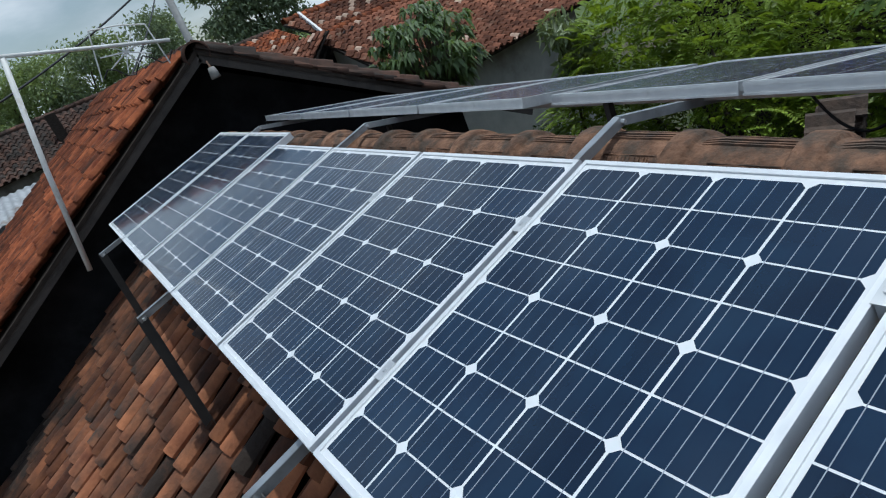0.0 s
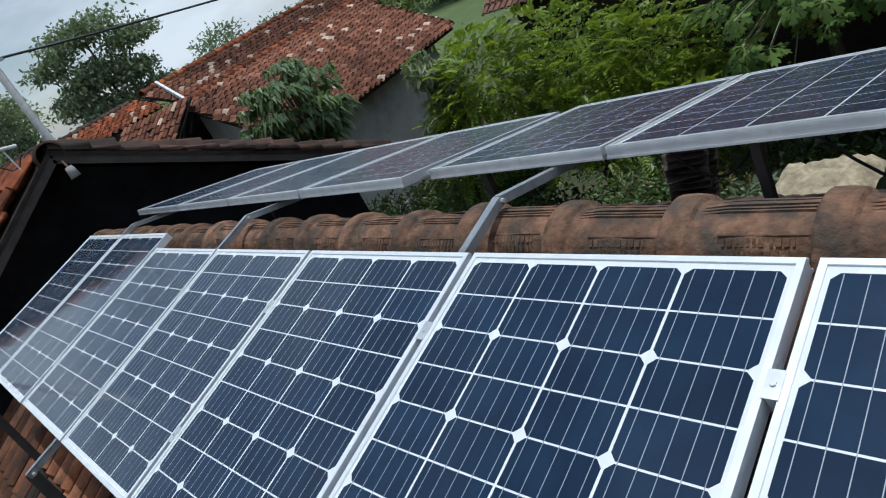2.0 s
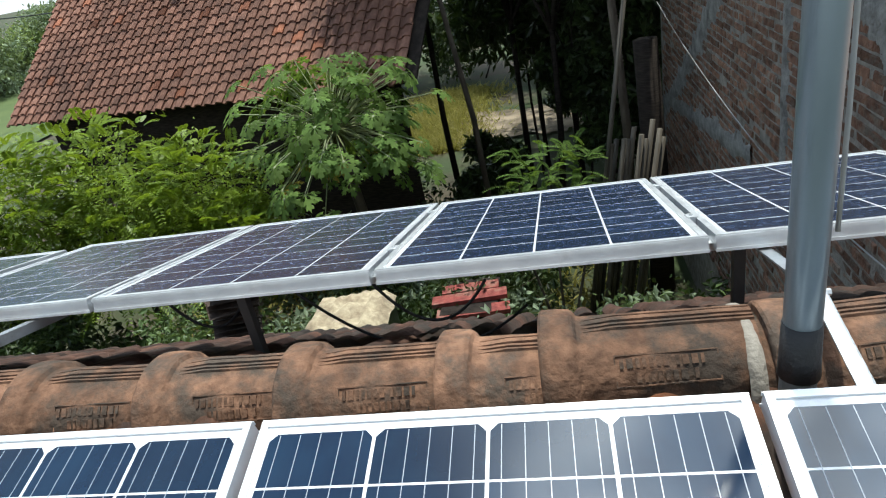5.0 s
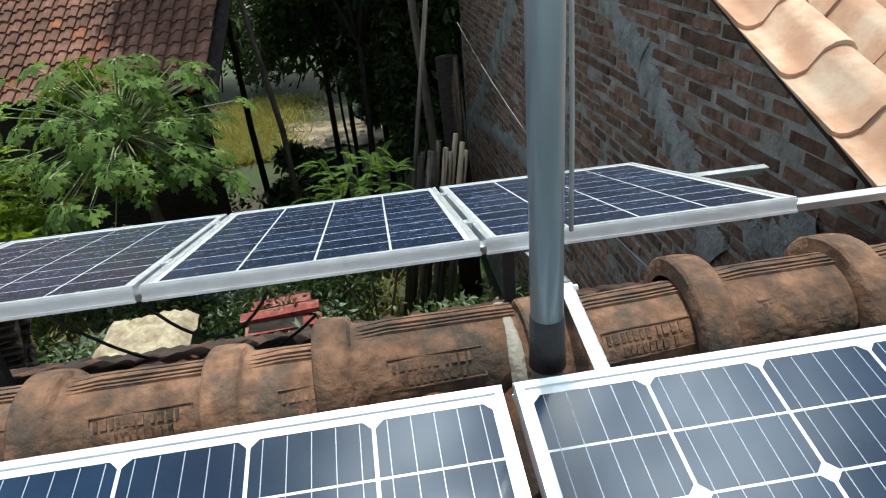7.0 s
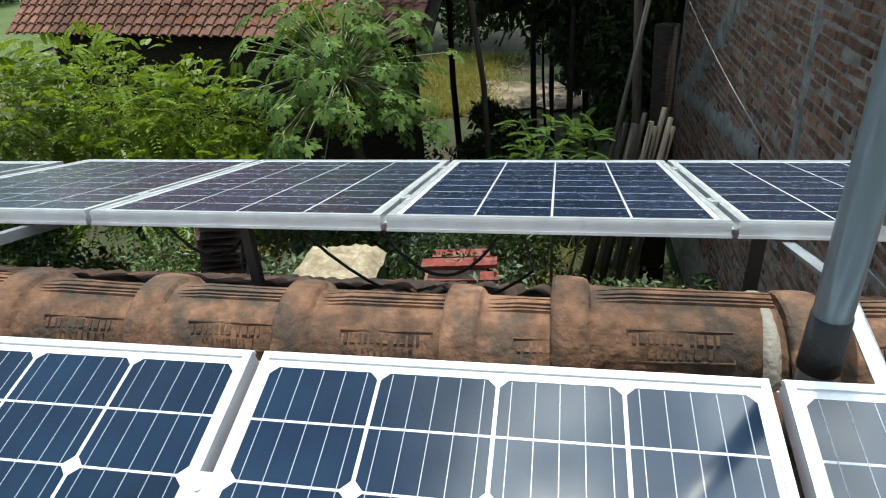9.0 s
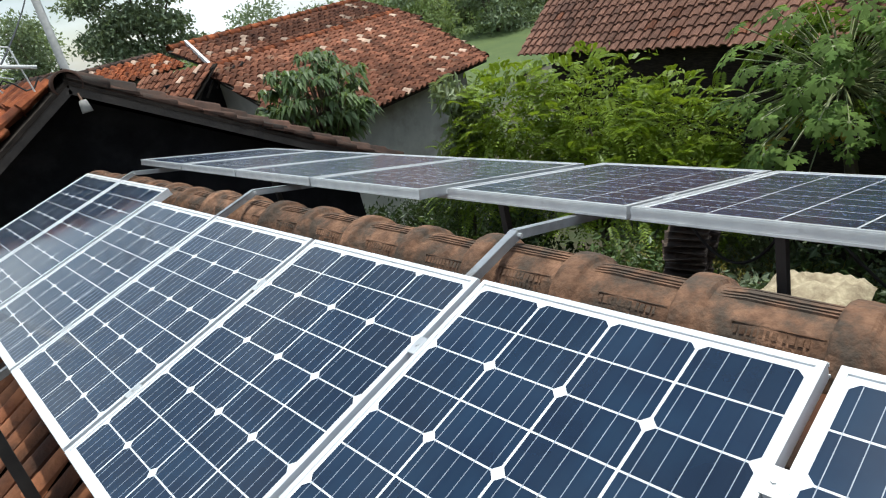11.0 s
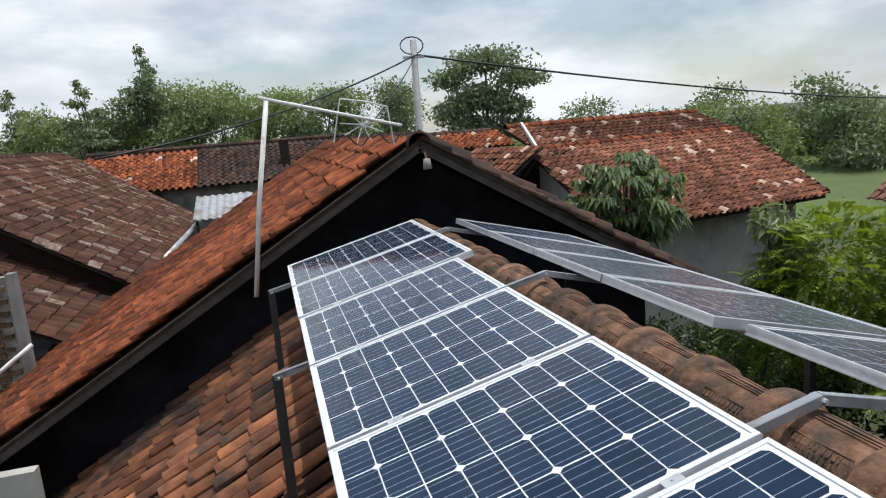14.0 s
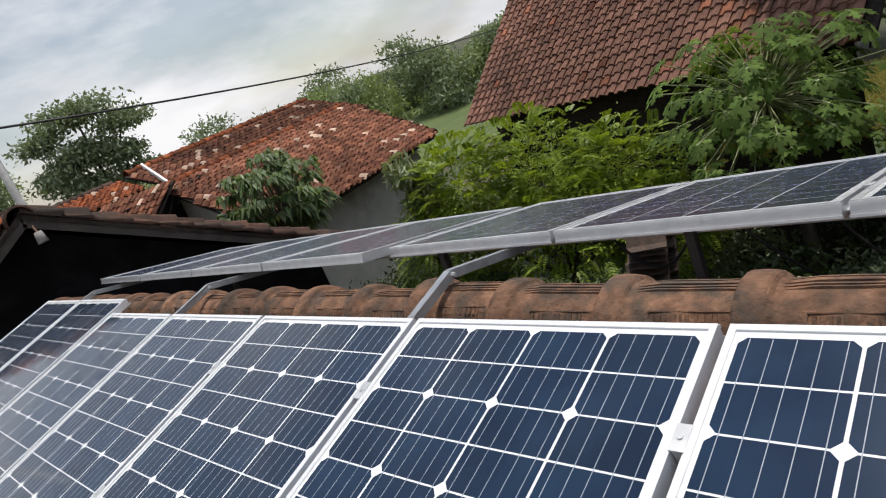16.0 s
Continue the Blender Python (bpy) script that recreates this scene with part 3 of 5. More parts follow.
def build_panel(label, width, length, rows, m_top, row_h, col_w, chamfer, cell_mat, frame_mat, group, lip=0.011, bars=5, bar_w=0.0012, gap_x=0.0052, gap_y=0.0036, depth=0.032, box=True):
    t = thing("solar_panel", label, "solar panel", group=group)
    x0, x1 = (PITCH - width) / 2, (PITCH + width) / 2
    piece("frame", frame_shape(x0, x1, -length, 0, depth, lip).mesh("frame", frame_mat), t, label="silver aluminium frame")
    piece("backsheet", Shape().box(x0 + 0.004, x1 - 0.004, -length + 0.004, -0.004, -0.0085, -0.0027).mesh("backsheet", M["backsheet"]), t, label="white backsheet")
    cx = PITCH / 2
    kinds = {}
    for r in range(rows):
        odd = r % 2
        key = (chamfer if not odd else 0, chamfer if odd else 0)
        if key not in kinds:
            kinds[key] = cell_mesh("cell", col_w - gap_x, row_h - gap_y, key[0], key[1], cell_mat)
        for c in range(4):
            piece("cell", kinds[key], t, pose(cx + (c - 1.5) * col_w, -m_top - (r + 0.5) * row_h, -0.0024))
    bar = Shape().box(-bar_w / 2, bar_w / 2, -m_top - rows * row_h + 0.004, -m_top - 0.004, -0.0026, -0.0020).mesh("busbar", M["busbar"])
    for c in range(4):
        for k in range(bars):
            piece("busbar", bar, t, pose(cx + (c - 1.5) * col_w + ((k + 0.5) / bars - 0.5) * (col_w - gap_x), 0, 0))
    if box:
        piece("junction_box", Shape().box(cx - 0.055, cx + 0.055, -0.16, -0.06, -0.034, -0.009).mesh("junction_box", M["cable"]), t)
        lab = Shape()
        x = x0 + 0.045
        for w in (0.006, 0.003, 0.005, 0.004, 0.006, 0.003, 0.005):
            lab.box(x, x + w, -0.0185, -0.0135, -0.0034, -0.0028)
            x += w + 0.0025
        tagged(piece("serial_label", lab.mesh("serial_label", M["grey_cable"]), t), kind="stuff")
    return t


def place(src, first, m):
    if first:
        src.matrix_basis = m
        return src
    return copy_thing(src, m)


def build_arrays():
    mono = build_panel("dark blue monocrystalline solar panel in silver frame", 0.672, 0.814, 9, 0.0218, 0.0857, 0.160, 0.0112,
                       M["cell"], M["alu_white"], "solar panels on the near slope")
    for k, i in enumerate(range(3, 10)):
        o = Vector((0, -(i - 1) * PITCH, 4.0))
        place(mono, k == 0, axes_pose(o, (0, -1, 0), UP_A))
    tall = build_panel("longer dark blue solar panel at the row's far end", 0.672, 0.905, 10, 0.024, 0.0857, 0.160, 0.0112,
                       M["cell"], M["alu_white"], "solar panels on the near slope", box=False)
    for k, i in enumerate((1, 2)):
        o = Vector((0, -(i - 1) * PITCH, 4.0)) + UP_A * 0.088 + NA * 0.004
        place(tall, k == 0, axes_pose(o, (0, -1, 0), UP_A))
    poly = build_panel("blue polycrystalline solar panel in silver frame", 0.676, 0.888, 9, 0.026, 0.0928, 0.157, 0.0,
                       M["cell_poly"], M["alu"], "solar panels on the far slope", lip=0.014, bars=0, bar_w=0.0004, gap_x=0.0050, gap_y=0.0050, depth=0.033)
    for k in range(4):
        place(poly, k == 0, axes_pose((0.486, -5.579 + k * PITCH, 3.974), (0, 1, 0), UP_B))
    for k in range(4):
        place(poly, False, axes_pose((0.395, -2.80 + k * PITCH, 4.003), (0, 1, 0), UP_B))


build_arrays()


# ---- mounting rack ----
def build_rack():
    for y in (-0.36, -1.90, -3.34, -4.985):
        r = thing("mounting_rail", "bent galvanised rail carrying panels over the ridge", "rail", group="panel rack")
        foot = Vector((-0.93, y, 4.0 - 0.93 * math.tan(TA) - 0.036))
        top = Vector((0.238, y, 3.998))
        far = Vector((1.42, y, 3.974 - (1.42 - 0.486) * math.tan(TB) - 0.042))
        piece("rail_arm", Shape().angle_bar(foot, top, 0.024, 0.003).mesh("rail_arm", M["galv"]), r)
        piece("rail_arm", Shape().angle_bar(top + Vector((0.004, 0, 0)), far, 0.024, 0.003).mesh("rail_arm", M["galv"]), r)
        s = Shape().tube([top + Vector((0, -0.022, -0.012)), top + Vector((0, 0.022, -0.012))], 0.006, 6)
        s.tube([foot + Vector((0.02, -0.024, -0.012)), foot + Vector((0.02, 0.024, -0.012))], 0.006, 6)
        piece("bolt", s.mesh("bolt", M["alu"]), r)
        z0 = 3.85 - (0.235 + 0.915) * math.tan(RP)
        piece("post", Shape().angle_bar((-0.915, y, foot.z - 0.004), (-0.915, y, z0), 0.04, 0.004, up=(0, 1, 0)).mesh("post", M["dark_steel"]), r, label="dark steel leg down to the tiles")
    for y in (-1.5, -3.02, -3.86, -4.95):
        p = thing("rack_post", "dark square steel post under the far panels", "post", group="panel rack posts")
        x = 0.53
        p_top = 3.974 - (x - 0.486) * math.tan(TB) - 0.038
        piece("upright", Shape().beam((x, y, 3.85 - (x - 0.235) * math.tan(RP) - 0.01), (x, y, p_top), 0.022, 0.022, up=(0, 1, 0)).mesh("upright", M["dark_steel"]), p)
    for x, z in ((1.12, 3.974 - (1.12 - 0.486) * math.tan(TB) - 0.034), (0.53, 3.974 - (0.53 - 0.486) * math.tan(TB) - 0.020)):
        b = new("rack_purlin", Shape().angle_bar((x, -5.92 if x > 1 else -6.1, z), (x, 0.0, z), 0.034, 0.004).mesh("rack_purlin", M["alu"]))
        tagged(b, "long aluminium purlin under the far panels", "rail", "panel rack")


build_rack()


def build_clamps():
    """Pressed end clamps that bridge the gaps between neighbouring panels."""
    c = Shape().box(-0.011, 0.011, -0.022, 0.022, 0.0014, 0.0036).box(-0.006, 0.006, -0.022, 0.022, -0.03, 0.0014).tube([(0, 0, 0.003), (0, 0, 0.0065)], 0.0045, 6)
    me = c.mesh("panel_clamp", M["alu"])
    for i in range(2, 9):
        for v in (0.21, 0.62):
            o = Vector((0, -i * PITCH, 4.0)) - UP_A * v
            ob = piece("panel_clamp", me, None, axes_pose(o, (0, -1, 0), UP_A))
            tagged(ob, "small aluminium clamp between two panel frames", "clamp", "panel clamps")
    for y in (-4.889, -4.199, -3.509):
        for v in (0.2, 0.7):
            o = Vector((0.486, y, 3.974)) - UP_B * v
            ob = piece("panel_clamp", me, None, axes_pose(o, (0, 1, 0), UP_B))
            tagged(ob, "small aluminium clamp between two panel frames", "clamp", "panel clamps")


build_clamps()


# ---- neighbouring gabled house ----
def gabled_house(name, label, xr, zr, y0, y1, lx, rx, pitch, mat, near, parts, wall_mat, over=0.35, w=0.19, l=0.2125, seed=1, ridge=True, wall_h=0.0):
    """A house whose ridge runs along y at xr, with slopes of lx and rx metres down either side."""
    h = thing(name, label, "house")
    c, s_, = math.cos(pitch), math.sin(pitch)
    for side, ls in ((-1, lx), (1, rx)):
        if not ls:
            continue
        if side < 0:
            m = axes_pose((xr - ls * c, y1, zr - ls * s_), (0, -1, 0), (c, 0, s_))
        else:
            m = axes_pose((xr + ls * c, y0, zr - ls * s_), (0, 1, 0), (-c, 0, s_))
        deck(h, m, 0.0, y1 - y0, 0, ls, M["timber_dark"])
        # right slope takes the dark weathered tile, which also stands in for its shadow
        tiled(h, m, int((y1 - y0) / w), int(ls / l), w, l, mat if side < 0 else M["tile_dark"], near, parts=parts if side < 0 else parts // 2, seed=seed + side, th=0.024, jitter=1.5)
        e = Vector((xr + side * ls * c, 0, zr - ls * s_))
        for y in (y0 + 0.02, y1 - 0.02):
            b = Shape().beam((xr, y, zr - 0.075), (e.x, y, e.z - 0.075), 0.03, 0.065)
            piece("barge_board", b.mesh("barge_board", M["timber_grey"]), h)
    x0, x1 = xr - lx * c + 0.5, xr + rx * c - 0.5
    ya, yb = y0 + over, y1 - over
    z0 = zr - 0.10 - (xr - x0) * math.tan(pitch)
    z1 = zr - 0.10 - (x1 - xr) * math.tan(pitch)
    v = [(x, y, z) for y in (ya, yb) for x, z in ((x0, 0), (x1, 0), (x1, z1), (xr, zr - 0.10), (x0, z0))]
    f = [(4, 3, 2, 1, 0), (5, 6, 7, 8, 9), (0, 1, 6, 5), (1, 2, 7, 6), (2, 3, 8, 7), (3, 4, 9, 8), (4, 0, 5, 9)]
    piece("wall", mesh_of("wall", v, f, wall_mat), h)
    if ridge:
        me = ridge_tile_mesh(0.34, 0.085, 0.08, 0.10)
        me.materials[0] = M["tile_dark"]
        k = 0
        while y0 + k * 0.3 < y1 - 0.1 and k < 60:
            piece("ridge_tile", me, h, pose(xr, y0 + 0.0 + k * 0.3, zr - 0.045, 1.0, 0, 0))
            k += 1
    return h


def verge(h, a, b, mat, r=0.06):
    """Rounded verge tiles stepping down a rake."""
    a, b = Vector(a), Vector(b)
    n = int((b - a).length / 0.235)
    me = Shape().tube([(0, 0, 0), (0, 0.13, 0.004), (0, 0.27, 0.01)], r * 0.9, 10, r).mesh("verge_tile", mat, True)
    d = (b - a).normalized()
    side = d.cross(Vector((0, 0, 1))).normalized()
    up = side.cross(d)
    base = Matrix(((side.x, d.x, up.x, 0), (side.y, d.y, up.y, 0), (side.z, d.z, up.z, 0), (0, 0, 0, 1)))
    rng = np.random.default_rng(17)
    for k in range(n):
        q = a + (b - a) * (k / n)
        piece("verge_tile", me, h, Matrix.Translation(q + Vector((0, 0, rng.normal(0.0, 0.006)))) @ base @ pose(0, 0, 0, rng.normal(0, 2), 0, rng.normal(0, 3)))


gable = gabled_house("gabled_house", "gabled house with orange tile roof and wall blackened for shade", 0.34, 4.575, 0.65, 7.0, 4.95, 3.2, radians(30.6), M["tile_gable"], (-0.6, 0.6, 4.1), 300, M["gable_wall"], over=0.45, seed=11)
verge(gable, (0.36, 0.70, 4.57), (3.0, 0.70, 4.57 - 2.64 * math.tan(radians(30.6))), M["tile_dark"], 0.042)
lamp = thing("gable_lamp", "small weathered lamp hung under the gable peak", "lamp")
piece("bracket", Shape().tube([(0.37, 0.62, 4.46), (0.37, 0.58, 4.40)], 0.008, 6).mesh("bracket", M["rust"]), lamp)
piece("shade", Shape().tube([(0.37, 0.58, 4.41), (0.37, 0.575, 4.38), (0.37, 0.568, 4.33)], 0.026, 10, 0.038).mesh("shade", M["plaster_grey"], True), lamp)


# ---- television aerial ----
def build_aerial():
    a = thing("television_aerial", "white pipe mast with wire aerial on a boom", "aerial")
    piece("mast", Shape().tube([(-1.04, 0.57, 3.50), (-0.93, 0.57, 4.2), (-0.79, 0.57, 4.93)], 0.019, 10).mesh("mast", M["white_pipe"], True), a)
    piece("boom", Shape().tube([(-0.84, 0.57, 4.955), (-0.3, 0.56, 4.81), (0.19, 0.55, 4.68)], 0.013, 8).mesh("boom", M["white_pipe"], True), a)
    # a fan of rods inside a bent wire frame
    corners = [(-0.34, 4.59), (-0.26, 4.91), (-0.07, 4.88), (0.09, 4.83), (0.12, 4.54)]
    hub = (-0.11, 4.71)
    for (xa, za), (xb, zb) in zip(corners, corners[1:]):
        piece("aerial_frame", Shape().tube([(xa, 0.56, za), (xb, 0.56, zb)], 0.0055, 6).mesh("aerial_frame", M["white_pipe"]), a)
    for k in range(9):
        an = k * 2 * math.pi / 9 + 0.2
        tip = (hub[0] + math.cos(an) * 0.17, 0.555 + 0.03 * (k % 2), hub[1] + math.sin(an) * 0.14)
        piece("aerial_rod", Shape().tube([(hub[0], 0.56, hub[1]), tip], 0.005, 5).mesh("aerial_rod", M["white_pipe"]), a)
    pts = [Vector((-0.32 + 0.5 * i / 10, 0.58, 4.60 + 0.05 * math.sin(i * 1.3))) for i in range(11)]
    piece("lead", Shape().tube(pts, 0.006, 6).mesh("lead", M["cable"]), a)


build_aerial()


# ---- steel pole by the ridge ----
def build_steel_pole():
    p = thing("steel_pole", "tall grey steel pole taped at its foot", "pole")
    x, y = 0.068, -4.905
    piece("tube", Shape().tube([(x, y, 3.72), (x, y, 4.2), (x, y, 6.8)], 0.0235, 20).mesh("tube", M["pole"], True), p)
    piece("tape", Shape().tube([(x, y, 3.97), (x, y, 4.0), (x, y, 4.055)], 0.0275, 18, 0.0250).mesh("tape", M["black_tape"], True), p, label="black tape wrapped round the foot")
    pts = [(x + 0.020 + 0.004 * math.sin(k * 0.9), y - 0.036 - 0.006 * math.cos(k * 0.8), 6.7 - k * 0.158) for k in range(17)]
    piece("cable", Shape().tube(pts, 0.0035, 6).mesh("cable", M["grey_cable"], True), p)


build_steel_pole()


# ---- brick gable house beyond the array's end ----
WALL_Y = -6.12


def build_brick_house():
    h = thing("brick_house", "unplastered brick gable house with new terracotta roof", "house")
    xa, za, xb, zb = 0.94, 3.875, 1.89, 4.265
    k = (zb - za) / (xb - xa)
    xr = 5.2
    x_lo, x_hi = -1.2, 8.7
    ztop = lambda x: za + (min(x, 2 * xr - x) - xa) * k - 0.03
    v = [(x, y, z) for y in (WALL_Y - 0.006, WALL_Y - 0.22) for x, z in ((x_lo, 0), (x_hi, 0), (x_hi, ztop(x_hi)), (xr, ztop(xr)), (x_lo, ztop(x_lo)))]
    piece("mortar_wall", mesh_of("mortar_wall", v, [(4, 3, 2, 1, 0), (5, 6, 7, 8, 9), (0, 1, 6, 5), (1, 2, 7, 6), (2, 3, 8, 7), (3, 4, 9, 8), (4, 0, 5, 9)], M["mortar"]), h)
    v = [(x, y, z) for y in (WALL_Y - 0.23, -14.0) for x, z in ((x_lo, 0), (x_hi, 0), (x_hi, ztop(x_hi)), (xr, ztop(xr)), (x_lo, ztop(x_lo)))]
    piece("wall", mesh_of("wall", v, [(4, 3, 2, 1, 0), (5, 6, 7, 8, 9), (0, 1, 6, 5), (1, 2, 7, 6), (2, 3, 8, 7), (3, 4, 9, 8), (4, 0, 5, 9)], M["plaster_grey"]), h)
    # rough cement bands where an older roof met the wall
    rng = np.random.default_rng(8)

    def band(x0, z0, x1, z1, w):
        n = 46
        d = Vector((x1 - x0, 0, z1 - z0))
        nrm = Vector((-d.z, 0, d.x)).normalized()
        v, f = [], []
        for i in range(n + 1):
            c = Vector((x0, 0, z0)) + d * (i / n)
            for s in (-1, -0.4, 0.4, 1):
                q = c + nrm * s * w / 2 * (1 + 1.1 * noise.noise((i * 0.33, s * 3, x0)) * (abs(s) > 0.9))
                dep = 0.014 + 0.008 * noise.noise((i * 0.9, s * 2, 7)) if abs(s) < 0.9 else -0.012
                v.append((q.x, WALL_Y + dep, q.z))
        f = [(i * 4 + j, i * 4 + j + 1, (i + 1) * 4 + j + 1, (i + 1) * 4 + j) for i in range(n) for j in range(3)]
        piece("cement_band", mesh_of("cement_band", v, f, M["cement"], True), h, label="rough grey cement band")
    for x0, z0, x1, z1, w in ((8.55, 0.3, 8.58, 1.9, 0.30), (8.5, 1.78, 6.9, 2.75, 0.34), (6.95, 2.72, 5.3, 3.85, 0.36), (8.2, 2.0, 4.5, 2.52, 0.26), (3.78, 2.1, 3.92, 4.4, 0.17),
                              (3.5, 4.25, 2.55, 3.80, 0.24), (2.75, 3.90, 1.98, 3.42, 0.30), (2.12, 3.52, 1.66, 3.12, 0.34), (1.46, 3.30, 1.06, 3.52, 0.20)):
        band(x0, z0, x1, z1, w)
    # bricks: nearest ones are pieces, the others one joined part
    bl, bh, gx, gz = 0.222, 0.050, 0.020, 0.019
    s0 = Shape()
    ring = [(-bl / 2, -bh / 2), (bl / 2, -bh / 2), (bl / 2, bh / 2), (-bl / 2, bh / 2)]
    s0.add([(x, -0.03, z) for x, z in ring] + [(x, -0.004, z) for x, z in ring] + [(x * 0.955, 0.002, z * 0.82) for x, z in ring],
           [(0, 1, 5, 4), (1, 2, 6, 5), (2, 3, 7, 6), (3, 0, 4, 7), (4, 5, 9, 8), (5, 6, 10, 9), (6, 7, 11, 10), (7, 4, 8, 11), (8, 9, 10, 11)])
    bv, bf = np.array(s0.v), s0.f
    bme = mesh_of("brick", bv, bf, M["brick"])
    V, F, n, cnt = [], [], 0, 0
    rows = int(4.9 / (bh + gz))
    todo = []
    for r in range(rows):
        z = 0.9 + r * (bh + gz)
        for c in range(42):
            x = x_lo + (c + 0.5 * (r % 2)) * (bl + gx)
            if z > ztop(x) - 0.03 or x > x_hi - 0.12 or z < 0.9:
                continue
            todo.append((math.hypot(x - 2.0, z - 3.7), x, z))
    todo.sort()
    for dist, x, z in todo:
        y = WALL_Y + rng.normal(-0.001, 0.004)
        m = pose(x + rng.normal(0, 0.010), y, z + rng.normal(0, 0.006), rng.normal(0, 2), rng.normal(0, 1.6), rng.normal(0, 1.2))
        sx = 1 + rng.normal(0, 0.09)
        if cnt < 300:
            piece("brick", bme, h, m @ Matrix.Diagonal((sx, 1, 1 + rng.normal(0, 0.07), 1)))
            cnt += 1
        else:
            a = np.array(m)
            V.append((bv * (sx, 1, 1)) @ a[:3, :3].T + a[:3, 3])
            F += [tuple(q + n for q in f) for f in bf]
            n += len(bv)
    tagged(piece("bricks", mesh_of("bricks", np.concatenate(V), F, M["brick"]), h), kind="stuff")
    # roof: slope falling towards -x, rake standing over the wall
    ang = math.atan(k)
    top = Vector((xr, 0, za + (xr - xa) * k))
    ls = 6.6
    o = (xr - ls * math.cos(ang), WALL_Y + 0.10, top.z - ls * math.sin(ang))
    m = axes_pose(o, (0, -1, 0), (math.cos(ang), 0, math.sin(ang)))
    deck(h, m, 0.03, 7.9, 0, ls, M["timber_dark"])
    tiled(h, m, 26, 22, 0.23, 0.30, M["tile_new"], (1.2, -6.2, 4.0), parts=140, seg=8, th=0.018, seed=31, jitter=0.6)
    m2 = axes_pose((xr + 3.4 * math.cos(ang), -14.0, top.z - 3.4 * math.sin(ang)), (0, 1, 0), (-math.cos(ang), 0, math.sin(ang)))
    deck(h, m2, 0, 7.9, 0, 3.4, M["timber_dark"])


build_brick_house()


# ---- houses round about ----
def slope_roof(h, o, along, up, pitch, width, length, mat, w=0.22, l=0.24, parts=150, keep=None, pale=None, share=0.0, seed=1, near=EYE0, jitter=1.0, relief=0.85):
    e = Vector((*along, 0)).normalized()
    u = Vector((*up, 0)).normalized() * math.cos(pitch) + Vector((0, 0, math.sin(pitch)))
    m = axes_pose(o, e, u)
    if keep is None:
        deck(h, m, 0, width, 0, length, M["timber_dark"])
    tiled(h, m, int(width / w), int(length / l), w, l, mat, near, keep=keep, parts=parts, pale=pale, pale_share=share, seed=seed, seg=6, th=0.026, jitter=jitter, relief=relief)
    return m


def cap_row(h, a, b, mat, r=0.09):
    """A row of half-round caps from a to b."""
    a, b = Vector(a), Vector(b)
    d = (b - a)
    n = max(2, int(d.length / 0.3))
    me = ridge_tile_mesh(0.34, r, r * 0.94, r * 1.2)
    me.materials[0] = mat
    e = d.normalized()
    side = e.cross(Vector((0, 0, 1))).normalized()
    base = Matrix(((side.x, e.x, 0, 0), (side.y, e.y, 0, 0), (side.z, e.z, 1, 0), (0, 0, 0, 1)))
    for i in range(n):
        piece("ridge_tile", me, h, Matrix.Translation(a + d * (i / n) - Vector((0, 0, r * 0.4))) @ base)


